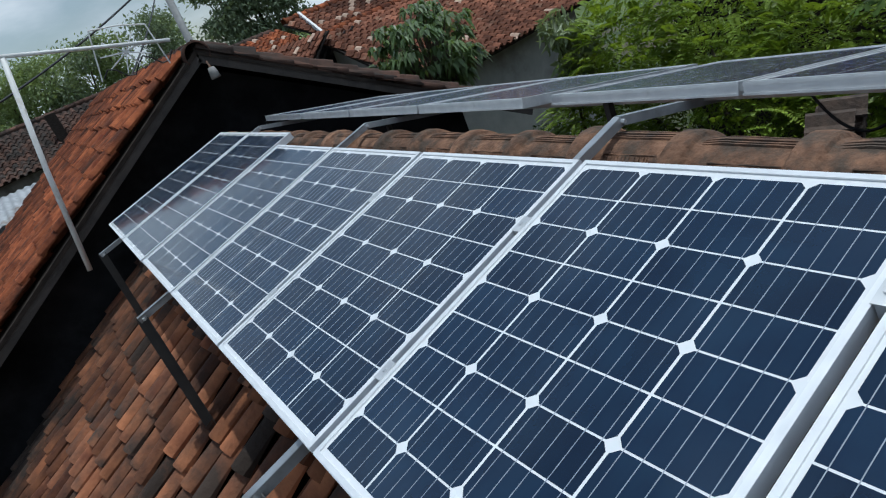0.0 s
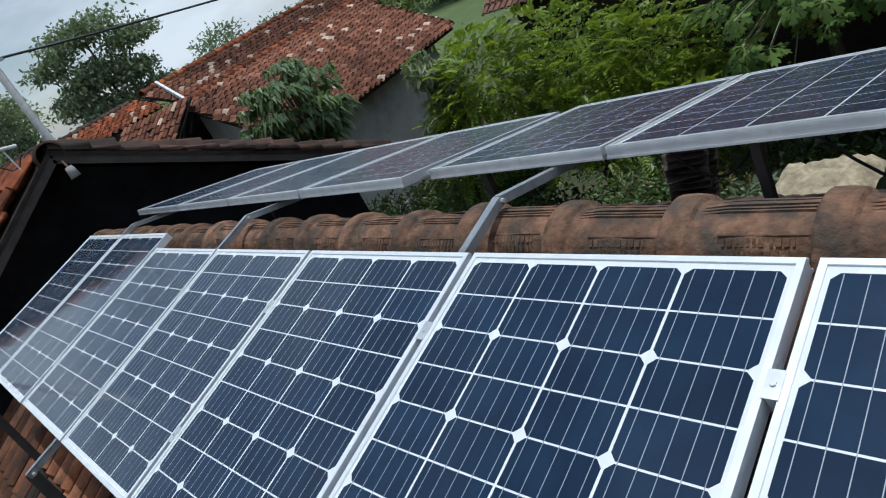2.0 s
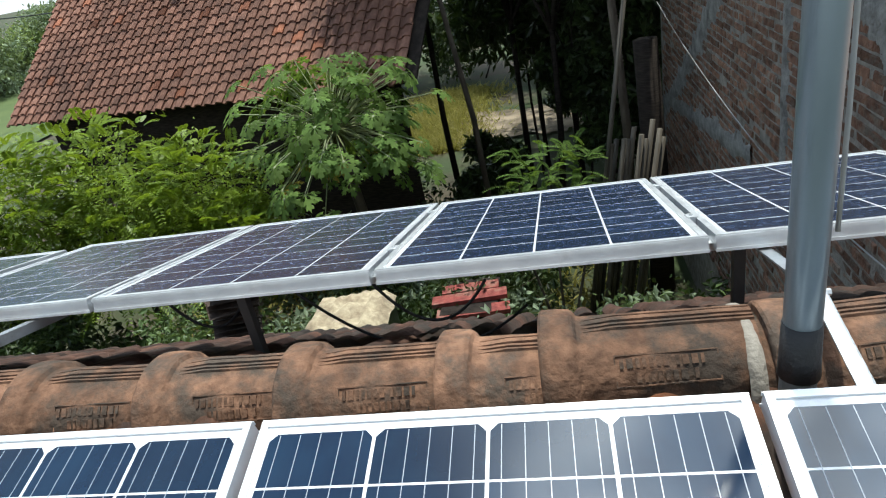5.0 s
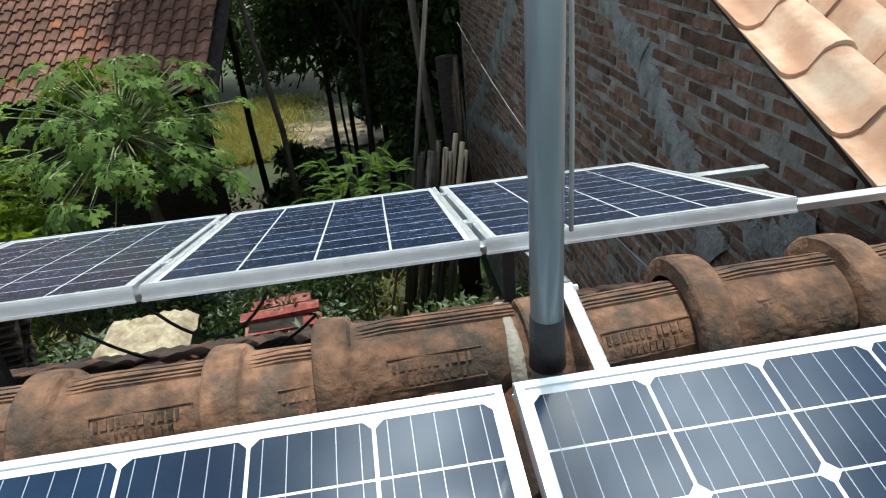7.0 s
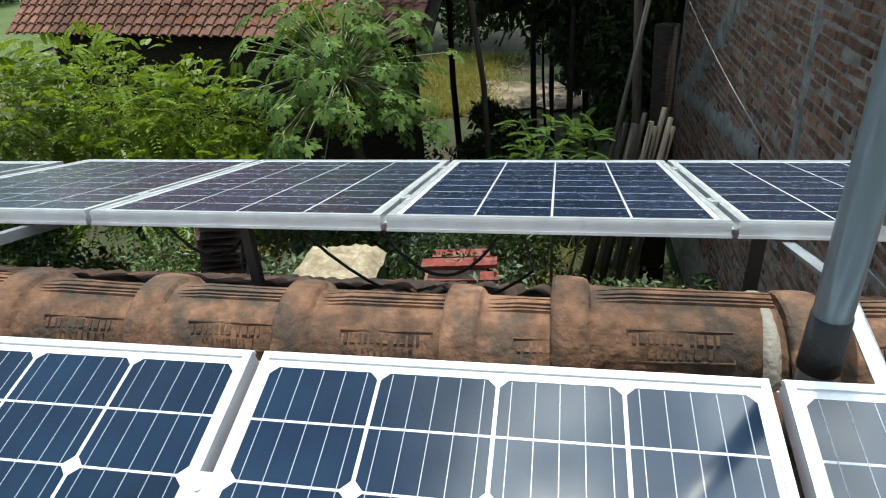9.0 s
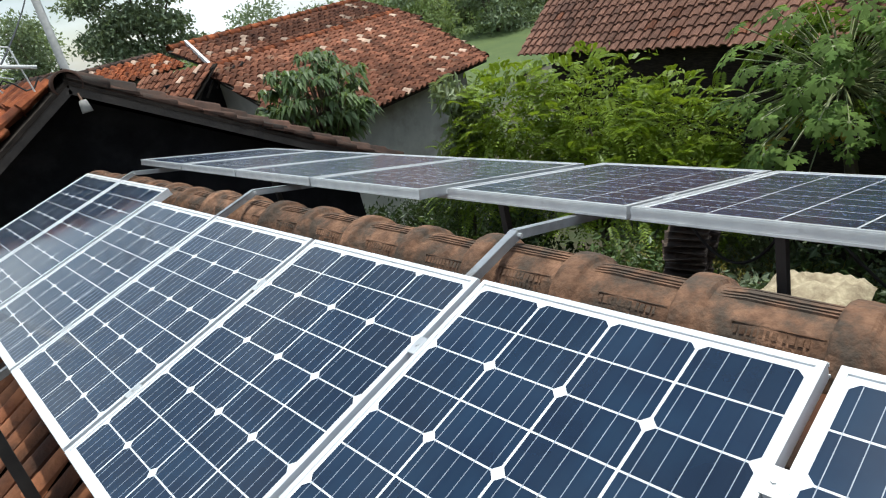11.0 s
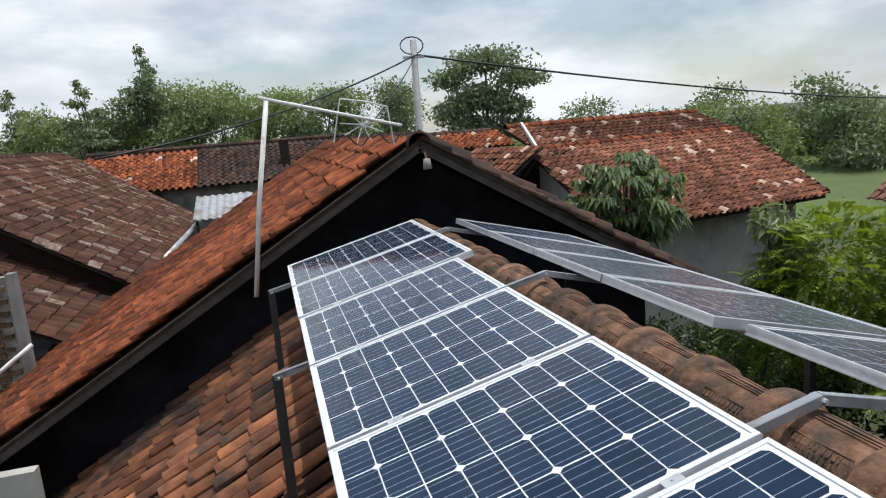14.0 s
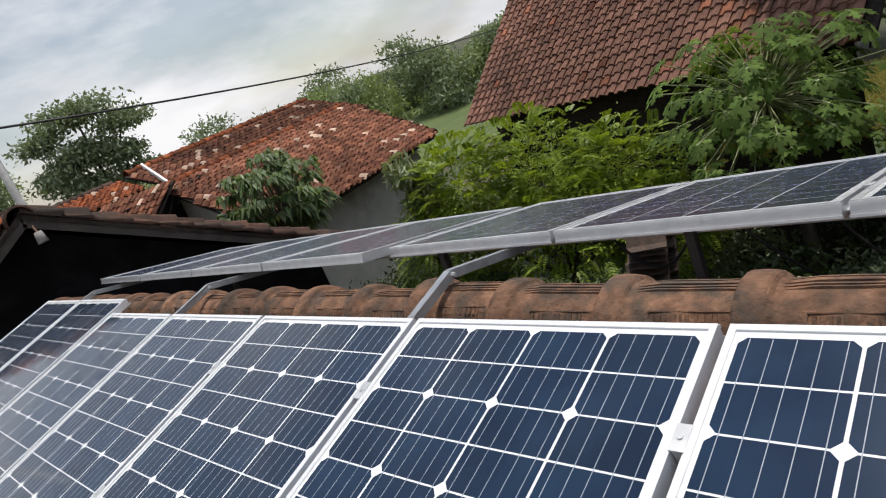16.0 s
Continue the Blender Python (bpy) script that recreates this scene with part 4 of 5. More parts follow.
def build_white_house():
    h = thing("white_house", "pale walled house with mottled clay tile roof", "house")
    e, n = Vector((0.983, 0.183, 0)), Vector((-0.183, 0.983, 0))
    p = radians(20.5)
    o = Vector((4.40, 4.84, 2.79))
    L = 3.55
    keep = lambda x, y: 0.18 * y < x < 5.3 + 0.40 * y
    m = slope_roof(h, o, e.xy, n.xy, p, 7.0, L, M["tile_mixed"], 0.17, 0.185, 300, keep, M["tile_pale"], 0.045, 41)
    c, s = math.cos(p), math.sin(p)
    q = [m @ Vector(t) for t in ((0.02, 0, -0.02), (5.25, 0, -0.02), (5.25 + 0.4 * L, L, -0.02), (0.18 * L, L, -0.02))]
    q += [t - Vector((0, 0, 0.05)) for t in q]
    piece("roof_deck", mesh_of("roof_deck", q, [(0, 1, 2, 3), (7, 6, 5, 4), (0, 4, 5, 1), (1, 5, 6, 2), (2, 6, 7, 3), (3, 7, 4, 0)], M["timber_dark"]), h)
    cap_row(h, q[3] + Vector((0, 0, 0.07)), q[2] + Vector((0, 0, 0.07)), M["tile_gable"], 0.09)
    cap_row(h, q[2] + Vector((0, 0, 0.03)), q[1] + Vector((0, 0, 0.05)), M["tile_mixed"], 0.07)
    # walls
    w = []
    for a, b in ((0.35, 0.45), (5.0, 0.45), (6.3, L - 0.1), (0.85, L - 0.1)):
        t = m @ Vector((a, b, -0.09))
        w.append(t)
    v = [(t.x, t.y, 0) for t in w] + [tuple(t) for t in w]
    piece("wall", mesh_of("wall", v, [(3, 2, 1, 0), (4, 5, 6, 7), (0, 1, 5, 4), (1, 2, 6, 5), (2, 3, 7, 6), (3, 0, 4, 7)], M["plaster"]), h, label="pale plastered wall")
    g = thing("rear_house", "long tiled roof behind the pale house", "house")
    slope_roof(g, (4.85, 7.9, 3.78), (0.988, 0.152), (-0.152, 0.988), radians(20), 5.9, 2.16, M["tile_mixed"], 0.17, 0.185, 120, None, M["tile_pale"], 0.06, 43)
    cap_row(g, (4.62, 10.0, 4.57), (10.35, 10.9, 4.57), M["tile_gable"])
    piece("wall", Shape().beam((5.2, 8.8, 1.65), (10.4, 9.6, 1.65), 0.9, 3.3).mesh("wall", M["plaster"]), g)
    piece("barge_board", Shape().beam((4.62, 8.2, 4.06), (5.02, 9.98, 4.60), 0.05, 0.09).mesh("barge_board", M["white_pipe"]), g, label="white painted barge board")
    # a small gable before the pale house, open at its front
    k = thing("side_porch", "small tiled porch roof over a dark opening", "porch")
    foot, peak = Vector((3.56, 7.4, 3.50)), Vector((4.50, 7.75, 4.13))
    m = axes_pose(foot, (0.30, -0.95, 0), peak - foot)
    m = m @ Matrix.Translation((-2.2, 0, 0))
    deck(k, m, 0, 2.2, 0, 1.18, M["timber_dark"])
    tiled(k, m, 13, 6, 0.169, 0.19, M["tile_mixed"], EYE0, parts=60, seg=6, th=0.024, pale=M["tile_pale"], pale_share=0.08, seed=47)
    # near-black sheet that stands in for the shade inside the open porch
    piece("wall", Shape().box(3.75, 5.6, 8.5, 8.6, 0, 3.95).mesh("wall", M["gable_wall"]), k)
    for j in range(5):
        piece("rafter", Shape().beam((3.95 + 0.26 * j, 7.95, 3.45 + 0.11 * j), (4.35 + 0.2 * j, 7.95, 3.92 + 0.02 * j), 0.03, 0.04).mesh("rafter", M["timber_grey"]), k)
    piece("post", Shape().box(4.70, 4.85, 7.0, 7.15, 0, 3.6).mesh("post", M["plaster"]), k, label="pale plastered post")
    d = thing("far_house", "low far house with red clay tile roof", "house")
    slope_roof(d, (2.6, 14.0, 4.0), (0.99, 0.1), (-0.1, 0.99), radians(19), 4.0, 1.5, M["tile_gable"], 0.2, 0.215, 40, None, M["tile_pale"], 0.05, 48)
    piece("wall", Shape().box(2.7, 6.3, 14.9, 15.4, 0, 4.0).mesh("wall", M["plaster_grey"]), d)
    cap_row(d, (2.5, 15.4, 4.50), (6.3, 15.8, 4.50), M["tile_dark"])
    return h


def build_red_house():
    h = thing("red_roofed_house", "house with steep red brown tile roof", "house")
    o = Vector((8.5, 3.9, 3.0))
    along, up = Vector((-0.213, -0.977)), Vector((0.977, -0.213))
    p = radians(41)
    m = slope_roof(h, o, along, up, p, 7.1, 4.2, M["tile_red"], 0.178, 0.170, 300, None, M["tile_mixed"], 0.05, 51, near=(8.6, 1.0, 3.8), jitter=0.5, relief=0.6)
    c = []
    for x, y in ((0.3, 0.5), (6.7, 0.5)):
        c.append(m @ Vector((x, y, -0.1)))
    far = [m @ Vector((0.3, 3.9, -0.1)), m @ Vector((5.2, 3.9, -0.1))]
    ring = (c[0], c[1], far[1], far[0])
    v = [(q.x, q.y, 0) for q in ring] + [tuple(q) for q in ring]
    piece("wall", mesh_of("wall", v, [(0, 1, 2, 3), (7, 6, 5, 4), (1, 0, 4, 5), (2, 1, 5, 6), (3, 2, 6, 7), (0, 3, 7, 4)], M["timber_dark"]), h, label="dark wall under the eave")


def build_left_houses():
    p = radians(33)
    h = thing("dark_roofed_house", "house with dark lichened tile roof", "house")
    c, s = math.cos(p), math.sin(p)
    ls = 4.1
    m = slope_roof(h, (-3.1, 6.8, 2.55), (0, 1), (-1, 0), p, 10.5, ls, M["tile_lichen"], 0.19, 0.21, 200, None, M["tile_grey_pale"], 0.13, 61)
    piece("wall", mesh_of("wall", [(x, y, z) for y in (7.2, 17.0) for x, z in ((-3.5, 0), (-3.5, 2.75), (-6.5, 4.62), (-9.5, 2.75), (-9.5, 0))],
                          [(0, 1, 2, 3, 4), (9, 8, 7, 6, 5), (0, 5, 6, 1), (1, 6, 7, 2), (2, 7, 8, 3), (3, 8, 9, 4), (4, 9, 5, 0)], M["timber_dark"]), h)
    m2 = axes_pose((-6.54 - ls * c, 17.3, 2.55), (0, -1, 0), (c, 0, s))
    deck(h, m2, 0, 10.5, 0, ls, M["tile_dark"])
    cap_row(h, (-6.54, 6.8, 4.80), (-6.54, 17.2, 4.80), M["tile_dark"])
    piece("gutter", Shape().tube([(-3.02, 9.5, 2.52), (-2.98, 13.0, 2.5), (-2.98, 17.0, 2.48)], 0.07, 8).mesh("gutter", M["corrugated"], True), h)
    g = thing("low_side_house", "low roof with brown clay tiles", "house")
    slope_roof(g, (-3.55, 4.6, 2.3), (0, 1), (-1, 0), radians(31), 4.4, 3.4, M["tile_lichen"], 0.22, 0.24, 120, None, M["tile_grey_pale"], 0.10, 63)
    piece("wall", Shape().box(-6.6, -3.9, 4.9, 9.0, 0, 2.2).mesh("wall", M["plaster_grey"]), g)
    bw = thing("garden_wall", "rough old brick wall with a concrete post", "wall")
    piece("masonry", Shape().box(-6.2, -3.86, 3.965, 4.1, 0, 3.36).mesh("masonry", M["mortar"]), bw)
    bk = Shape().box(-0.105, 0.105, -0.02, 0.02, -0.026, 0.026).mesh("brick", M["old_brick"])
    rng = np.random.default_rng(64)
    for r in range(26):
        for c in range(10):
            x = -6.06 + 0.228 * c + 0.114 * (r % 2)
            if x < -3.93:
                piece("brick", bk, bw, pose(x + rng.normal(0, 0.006), 3.955 + rng.normal(0, 0.005), 1.52 + 0.071 * r + rng.normal(0, 0.004), rng.normal(0, 2), rng.normal(0, 1.5), rng.normal(0, 1.5)))
    rb = thing("rebar_column", "upright rusty reinforcing bars tied with stirrups", "rebar")
    for dx, dy in ((0, 0), (0.09, 0), (0, 0.09), (0.09, 0.09)):
        piece("bar", Shape().tube([(-4.12 + dx, 4.0 + dy, 3.3), (-4.06 + dx, 4.0 + dy, 4.4), (-3.95 + dx * 1.3, 4.0 + dy, 5.2 + dx)], 0.006, 6).mesh("bar", M["rust"]), rb)
    for j in range(8):
        z = 3.45 + 0.2 * j
        x = -4.12 + 0.06 * (z - 3.3) / 1.1
        piece("stirrup", Shape().tube([(x, 4.0, z), (x + 0.09, 4.0, z), (x + 0.09, 4.09, z), (x, 4.09, z), (x, 4.0, z)], 0.004, 5).mesh("stirrup", M["rust"]), rb)
    piece("post", Shape().box(-3.86, -3.77, 3.91, 4.05, 0, 3.40).mesh("post", M["plaster_grey"]), bw)
    pp = new("drain_pipe", Shape().tube([(-4.4, 3.6, 2.15), (-4.0, 3.6, 2.35), (-3.62, 3.6, 2.62)], 0.025, 8).mesh("drain_pipe", M["white_pipe"], True))
    tagged(pp, "white plastic drain pipe against the brick wall", "pipe")
    gp = new("plastered_wall", Shape().box(-3.75, -2.68, 0.45, 0.55, 0.0, 2.50).mesh("plastered_wall", M["plaster"]))
    tagged(gp, "pale plastered wall below the gable eave", "wall", kind="structure")
    k = thing("back_house", "long low house with red and dark tiled roof", "house")
    slope_roof(k, (-6.5, 17.5, 3.45), (1, 0.02), (-0.02, 1), radians(28), 3.6, 2.6, M["tile_gable"], 0.22, 0.24, 60, None, M["tile_pale"], 0.04, 65)
    slope_roof(k, (-2.9, 17.5, 3.45), (1, 0.02), (-0.02, 1), radians(28), 5.2, 2.6, M["tile_dark"], 0.22, 0.24, 60, None, None, 0, 66)
    piece("wall", Shape().box(-6.3, 2.0, 18.0, 21.0, 0, 3.5).mesh("wall", M["plaster_grey"]), k)
    cap_row(k, (-6.5, 19.8, 4.72), (2.2, 19.9, 4.72), M["tile_dark"])
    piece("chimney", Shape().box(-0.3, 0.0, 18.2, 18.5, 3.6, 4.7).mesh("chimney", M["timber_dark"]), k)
    z = thing("zinc_awning", "small corrugated zinc awning", "awning")
    v, f = [], []
    for i in range(49):
        x = -2.9 + 1.6 * i / 48
        dz = 0.02 * math.sin(i * math.pi / 3)
        v += [(x, 14.2, 2.75 + dz), (x, 16.0, 3.25 + dz), (x, 14.2, 2.74 + dz), (x, 16.0, 3.24 + dz)]
    f = [(4 * i, 4 * i + 4, 4 * i + 5, 4 * i + 1) for i in range(48)] + [(4 * i + 2, 4 * i + 3, 4 * i + 7, 4 * i + 6) for i in range(48)]
    piece("sheet", mesh_of("sheet", v, f, M["corrugated"], True), z)
    for x in (-2.8, -1.4):
        piece("post", Shape().beam((x, 14.3, 0), (x, 14.3, 2.74), 0.06, 0.06, up=(0, 1, 0)).mesh("post", M["timber_dark"]), z)


build_white_house()
build_red_house()
build_left_houses()


# ---- plants ----
def leaf_soup(name, blobs, count, size, mat, seed, aspect=2.2, droop=0.3, shell=0.55):
    """One crown: many small folded leaves spread through overlapping blobs (centre, radii), denser towards their skins."""
    rng = np.random.default_rng(seed)
    blobs = [(np.array(c, float), np.array(r, float)) for c, r in blobs]
    vol = np.array([r.prod() ** (2 / 3) for c, r in blobs])
    pick = rng.choice(len(blobs), count, p=vol / vol.sum())
    d = rng.normal(size=(count, 3))
    d /= np.linalg.norm(d, axis=1)[:, None]
    rad = shell + (1 - shell) * rng.random(count) ** 0.7
    rad *= 1 + 0.16 * rng.normal(size=count)
    c = np.array([blobs[k][0] for k in pick]) + d * np.array([blobs[k][1] for k in pick]) * rad[:, None]
    a = d * 0.7 + rng.normal(size=(count, 3)) * 0.7
    a[:, 2] -= droop
    a /= np.linalg.norm(a, axis=1)[:, None]
    b = np.cross(a, rng.normal(size=(count, 3)))
    b /= np.linalg.norm(b, axis=1)[:, None] + 1e-9
    nrm = np.cross(a, b)
    s = size * (0.6 + 0.8 * rng.random(count))[:, None]
    v = np.stack([c - a * s * 0.5, c + b * s / aspect * 0.5 + nrm * s * 0.08, c + a * s * 0.5, c - b * s / aspect * 0.5 + nrm * s * 0.08], 1).reshape(-1, 3)
    f = [(4 * i, 4 * i + 1, 4 * i + 2, 4 * i + 3) for i in range(count)]
    return mesh_of(name, v, f, mat)


def limbs(base, targets, r0, r1, seed):
    """A tapered trunk with limbs that bend out to the targets."""
    rng = np.random.default_rng(seed)
    s = Shape()
    base = Vector(base)
    mid = sum((Vector(t) for t in targets), Vector()) / len(targets)
    fork = base.lerp(Vector((mid.x, mid.y, min(Vector(t).z for t in targets))), 0.72)
    k = [base, base.lerp(fork, 0.5) + Vector((rng.normal(0, 0.04), rng.normal(0, 0.04), 0)), fork]
    s.tube(k, r0, 9, r0 * 0.65)
    for t in targets:
        t = Vector(t)
        m = fork.lerp(t, 0.5) + Vector((rng.normal(0, 0.08), rng.normal(0, 0.08), 0.12 * (t - fork).length))
        s.tube([fork - Vector((0, 0, 0.05)), m, t], r0 * 0.55, 6, r1)
    return s


def tree(name, label, base, blobs, count, size, mat, seed, r0=0.12, droop=0.3, aspect=2.2, shell=0.5, group="", wood="bark"):
    t = thing(name, label, "tree", group=group)
    piece("trunk", limbs(base, [b[0] for b in blobs], r0, r0 * 0.15, seed).mesh("trunk", M[wood], True), t)
    piece("crown", leaf_soup("crown", blobs, count, size, mat, seed, aspect, droop, shell), t)
    return t


def mango_tree():
    """Long drooping leaves in whorls."""
    t = thing("mango_tree", "young mango tree with drooping grey green leaves", "tree")
    rng = np.random.default_rng(71)
    tips = []
    for k in range(130):
        d = Vector(rng.normal(size=3)).normalized()
        q = Vector((3.38, 2.75, 3.55)) + Vector((d.x * 0.70, d.y * 0.70, d.z * 0.58)) * (0.6 + 0.45 * rng.random())
        if q.z > 2.6:
            tips.append(q)
    s = Shape()
    base = Vector((3.5, 2.8, 0))
    s.tube([base, (3.45, 2.75, 1.6), (3.42, 2.75, 2.9)], 0.07, 8, 0.05)
    for q in tips:
        s.tube([(3.42, 2.75, 2.7), Vector((3.42, 2.75, 2.9)).lerp(q, 0.6) + Vector((0, 0, 0.08)), q], 0.018, 5, 0.006)
    piece("trunk", s.mesh("trunk", M["bark"], True), t)
    v, f = [], []
    for q in tips:
        out = (q - Vector((3.42, 2.75, 3.2))).normalized()
        for j in range(20):
            an = rng.random() * 2 * math.pi
            side = Vector((math.cos(an), math.sin(an), 0))
            d = (side * (0.75 + 0.4 * rng.random()) + out * 0.5 + Vector((0, 0, rng.normal(0.0, 0.35)))).normalized()
            ln = 0.15 + 0.09 * rng.random()
            wd = d.cross(Vector((0, 0, 1))).normalized() * 0.030
            p1 = q + d * ln * 0.5
            p2 = q + d * ln * 0.85 - Vector((0, 0, ln * 0.55))
            n = len(v)
            v += [q, p1 + wd, p2, p1 - wd, p1 - Vector((0, 0, 0.006))]
            f += [(n, n + 1, n + 4), (n + 1, n + 2, n + 4), (n + 2, n + 3, n + 4), (n + 3, n, n + 4)]
    piece("crown", mesh_of("crown", v, f, M["leaf_mango"]), t)


def fronds(specs, mat, seed, pairs=11, frond=0.38, leaf=0.055):
    """Feathery compound leaves: each spec is (root, direction)."""
    rng = np.random.default_rng(seed)
    v, f = [], []
    for q, d in specs:
        q, d = Vector(q), Vector(d).normalized()
        ln = frond * (0.65 + 0.6 * rng.random())
        side = d.cross(Vector((0, 0, 1)))
        side = (side if side.length > 0.05 else Vector((1, 0, 0))).normalized()
        for k in range(pairs):
            a = (k + 1) / pairs
            p = q + d * ln * a - Vector((0, 0, ln * 0.45 * a * a))
            w = leaf * (0.55 + 0.75 * math.sin(math.pi * (0.15 + 0.75 * a)))
            for sg in (-1, 1):
                e = (side * sg + d * 0.35 - Vector((0, 0, 0.25))).normalized()
                h = d * 0.016 * (leaf / 0.055)
                n = len(v)
                v += [p, p + e * w * 0.5 + h, p + e * w, p + e * w * 0.5 - h]
                f.append((n, n + 1, n + 2, n + 3))
    return mesh_of("crown", v, f, mat)


def leucaena():
    t = thing("leucaena_tree", "bushy bright green tree with feathery leaves", "tree")
    rng = np.random.default_rng(77)
    blobs = [((5.0, 1.1, 2.75), (0.65, 0.75, 0.7)), ((5.7, 0.5, 2.55), (0.9, 0.9, 0.85)), ((6.1, -0.35, 2.25), (0.8, 0.8, 0.75)), ((5.3, 0.2, 1.9), (0.8, 1.1, 0.7)), ((5.7, -0.9, 1.7), (0.6, 0.6, 0.6)), ((4.8, 1.6, 2.1), (0.6, 0.6, 0.7))]
    specs = []
    for c, r in blobs:
        for k in range(420):
            d = Vector(rng.normal(size=3)).normalized()
            if d.z < -0.5:
                continue
            q = Vector(c) + Vector((d.x * r[0], d.y * r[1], d.z * r[2])) * (0.55 + 0.5 * rng.random())
            out = d + Vector((rng.normal(0, 0.6), rng.normal(0, 0.6), 0.1 + rng.normal(0, 0.3)))
            specs.append((q, out))
    piece("trunk", limbs((5.6, 0.3, 0), [b[0] for b in blobs], 0.08, 0.015, 78).mesh("trunk", M["bark"], True), t)
    piece("crown", fronds(specs, M["leaf_bright"], 79, 10, 0.27, 0.055), t)
    piece("inner_crown", leaf_soup("inner_crown", blobs, 9000, 0.07, M["leaf_bright"], 80, 2.5, 0.3, 0.2), t)
    s = thing("leucaena_sapling", "young feathery sapling in the shade", "tree")
    sp = []
    for k in range(110):
        y = -4.1 - 0.8 * rng.random()
        sp.append(((5.3 + rng.normal(0, 0.15), y, 1.9 + 0.62 * rng.random()), (rng.normal(0, 0.6), rng.normal(0, 0.8), 0.6)))
    st = Shape()
    for y in (-4.2, -4.5, -4.8):
        st.tube([(5.35, -4.5, 0), (5.3, y, 1.4), (5.3, y, 2.3)], 0.02, 5, 0.006)
    piece("stem", st.mesh("stem", M["bark"]), s)
    piece("leaves", fronds(sp, M["leaf_papaya"], 81, 14, 0.27, 0.036), s)


def papaya():
    t = thing("papaya_tree", "papaya tree with large lobed leaves on long stalks", "tree")
    rng = np.random.default_rng(83)
    c = Vector((6.25, -2.16, 2.80))
    s = Shape().tube([(6.3, -2.3, 0), (6.28, -2.25, 1.5), c], 0.09, 9, 0.05)
    piece("trunk", s.mesh("trunk", M["bark"], True), t)
    v, f, vy, fy, vv, fv = [], [], [], [], [], []
    for k in range(200):
        an = rng.random() * 2 * math.pi
        el = rng.uniform(-0.85, 1.2)
        d = Vector((math.cos(an) * math.cos(el), math.sin(an) * math.cos(el), math.sin(el)))
        ln = 0.50 + 0.68 * rng.random()
        tip = c + Vector((d.x * ln * 1.0, d.y * ln * 1.12, d.z * ln * 0.88 - 0.05))
        piece("leaf_stalk", Shape().tube([c - Vector((0, 0, 0.1 * rng.random())), c.lerp(tip, 0.55) + Vector((0, 0, 0.05)), tip], 0.009, 5, 0.006).mesh("leaf_stalk", M["stalk"]), t)
        out = (Vector((d.x, d.y, 0.0)).normalized() * 0.75 + Vector((0, 0, -0.45 + rng.normal(0, 0.25)))).normalized()
        side = out.cross(Vector((0, 0, 1))).normalized()
        nrm = side.cross(out)
        yellow = el < -0.55 and rng.random() < 0.40
        V, F = (vy, fy) if yellow else (v, f)
        big = 0.232 * (0.70 + 0.5 * rng.random())
        for j in range(7):
            la = (j - 3) * 0.74 + rng.normal(0, 0.05)
            ld = (out * math.cos(la) + side * math.sin(la)).normalized()
            lw = ld.cross(nrm)
            r = big * (1.0 - 0.10 * abs(j - 3)) * (0.9 + 0.2 * rng.random())
            dr = -nrm * 0.34 * r
            # one deeply cut lobe with two side points
            half = [(0.36, 0.06, 0.1), (0.45, 0.23, 0.33), (0.61, 0.255, 0.45), (0.59, 0.08, 0.37), (0.71, 0.17, 0.64), (0.86, 0.17, 0.78), (0.84, 0.06, 0.71)]
            ring = [tip] + [tip + ld * r * a + lw * r * b + dr * q for a, b, q in half] + [tip + ld * r + dr]
            ring += [tip + ld * r * a - lw * r * b + dr * q for a, b, q in reversed(half)]
            n = len(V)
            V += ring
            m = len(ring)
            # a fan from the midrib, so that the side points stay flat
            F += [(n, n + 1, n + 4, n + m - 4, n + m - 1), (n + 1, n + 2, n + 3, n + 4), (n + m - 1, n + m - 4, n + m - 3, n + m - 2),
                  (n + 4, n + 7, n + m - 7, n + m - 4), (n + 4, n + 5, n + 6, n + 7), (n + m - 4, n + m - 7, n + m - 6, n + m - 5), (n + 7, n + 8, n + m - 7)]
            q = len(vv)
            up = nrm * 0.003
            vv += [tip + up + lw * 0.0045, tip + up - lw * 0.0045, tip + ld * r * 0.8 + dr * 0.72 + up * 1.5]
            fv.append((q, q + 1, q + 2))
    piece("crown", mesh_of("crown", v, f, M["leaf_papaya"]), t)
    tagged(piece("leaf_veining", mesh_of("leaf_veining", vv, fv, M["stalk"]), t), kind="stuff")
    if vy:
        piece("old_leaves", mesh_of("old_leaves", vy, fy, M["leaf_yellow"]), t, label="yellowing lower leaves")


mango_tree()
leucaena()
papaya()
rt = random.Random(5)
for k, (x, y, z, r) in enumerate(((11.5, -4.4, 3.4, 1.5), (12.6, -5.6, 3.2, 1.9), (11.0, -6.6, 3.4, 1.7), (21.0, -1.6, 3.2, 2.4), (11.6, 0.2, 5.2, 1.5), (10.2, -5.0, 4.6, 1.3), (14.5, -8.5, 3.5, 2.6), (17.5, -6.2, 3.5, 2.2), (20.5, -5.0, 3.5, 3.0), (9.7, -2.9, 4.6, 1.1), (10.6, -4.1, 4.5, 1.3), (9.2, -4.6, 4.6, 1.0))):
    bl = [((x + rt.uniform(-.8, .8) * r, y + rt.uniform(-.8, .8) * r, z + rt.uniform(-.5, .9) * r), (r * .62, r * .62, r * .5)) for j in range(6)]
    tree("shade_tree", "dense dark green garden tree", (x, y, 0), bl, 7500, 0.19, M["leaf_shade_dark"], 100 + k, 0.06, shell=0.3, group="garden trees", wood="timber_dark")
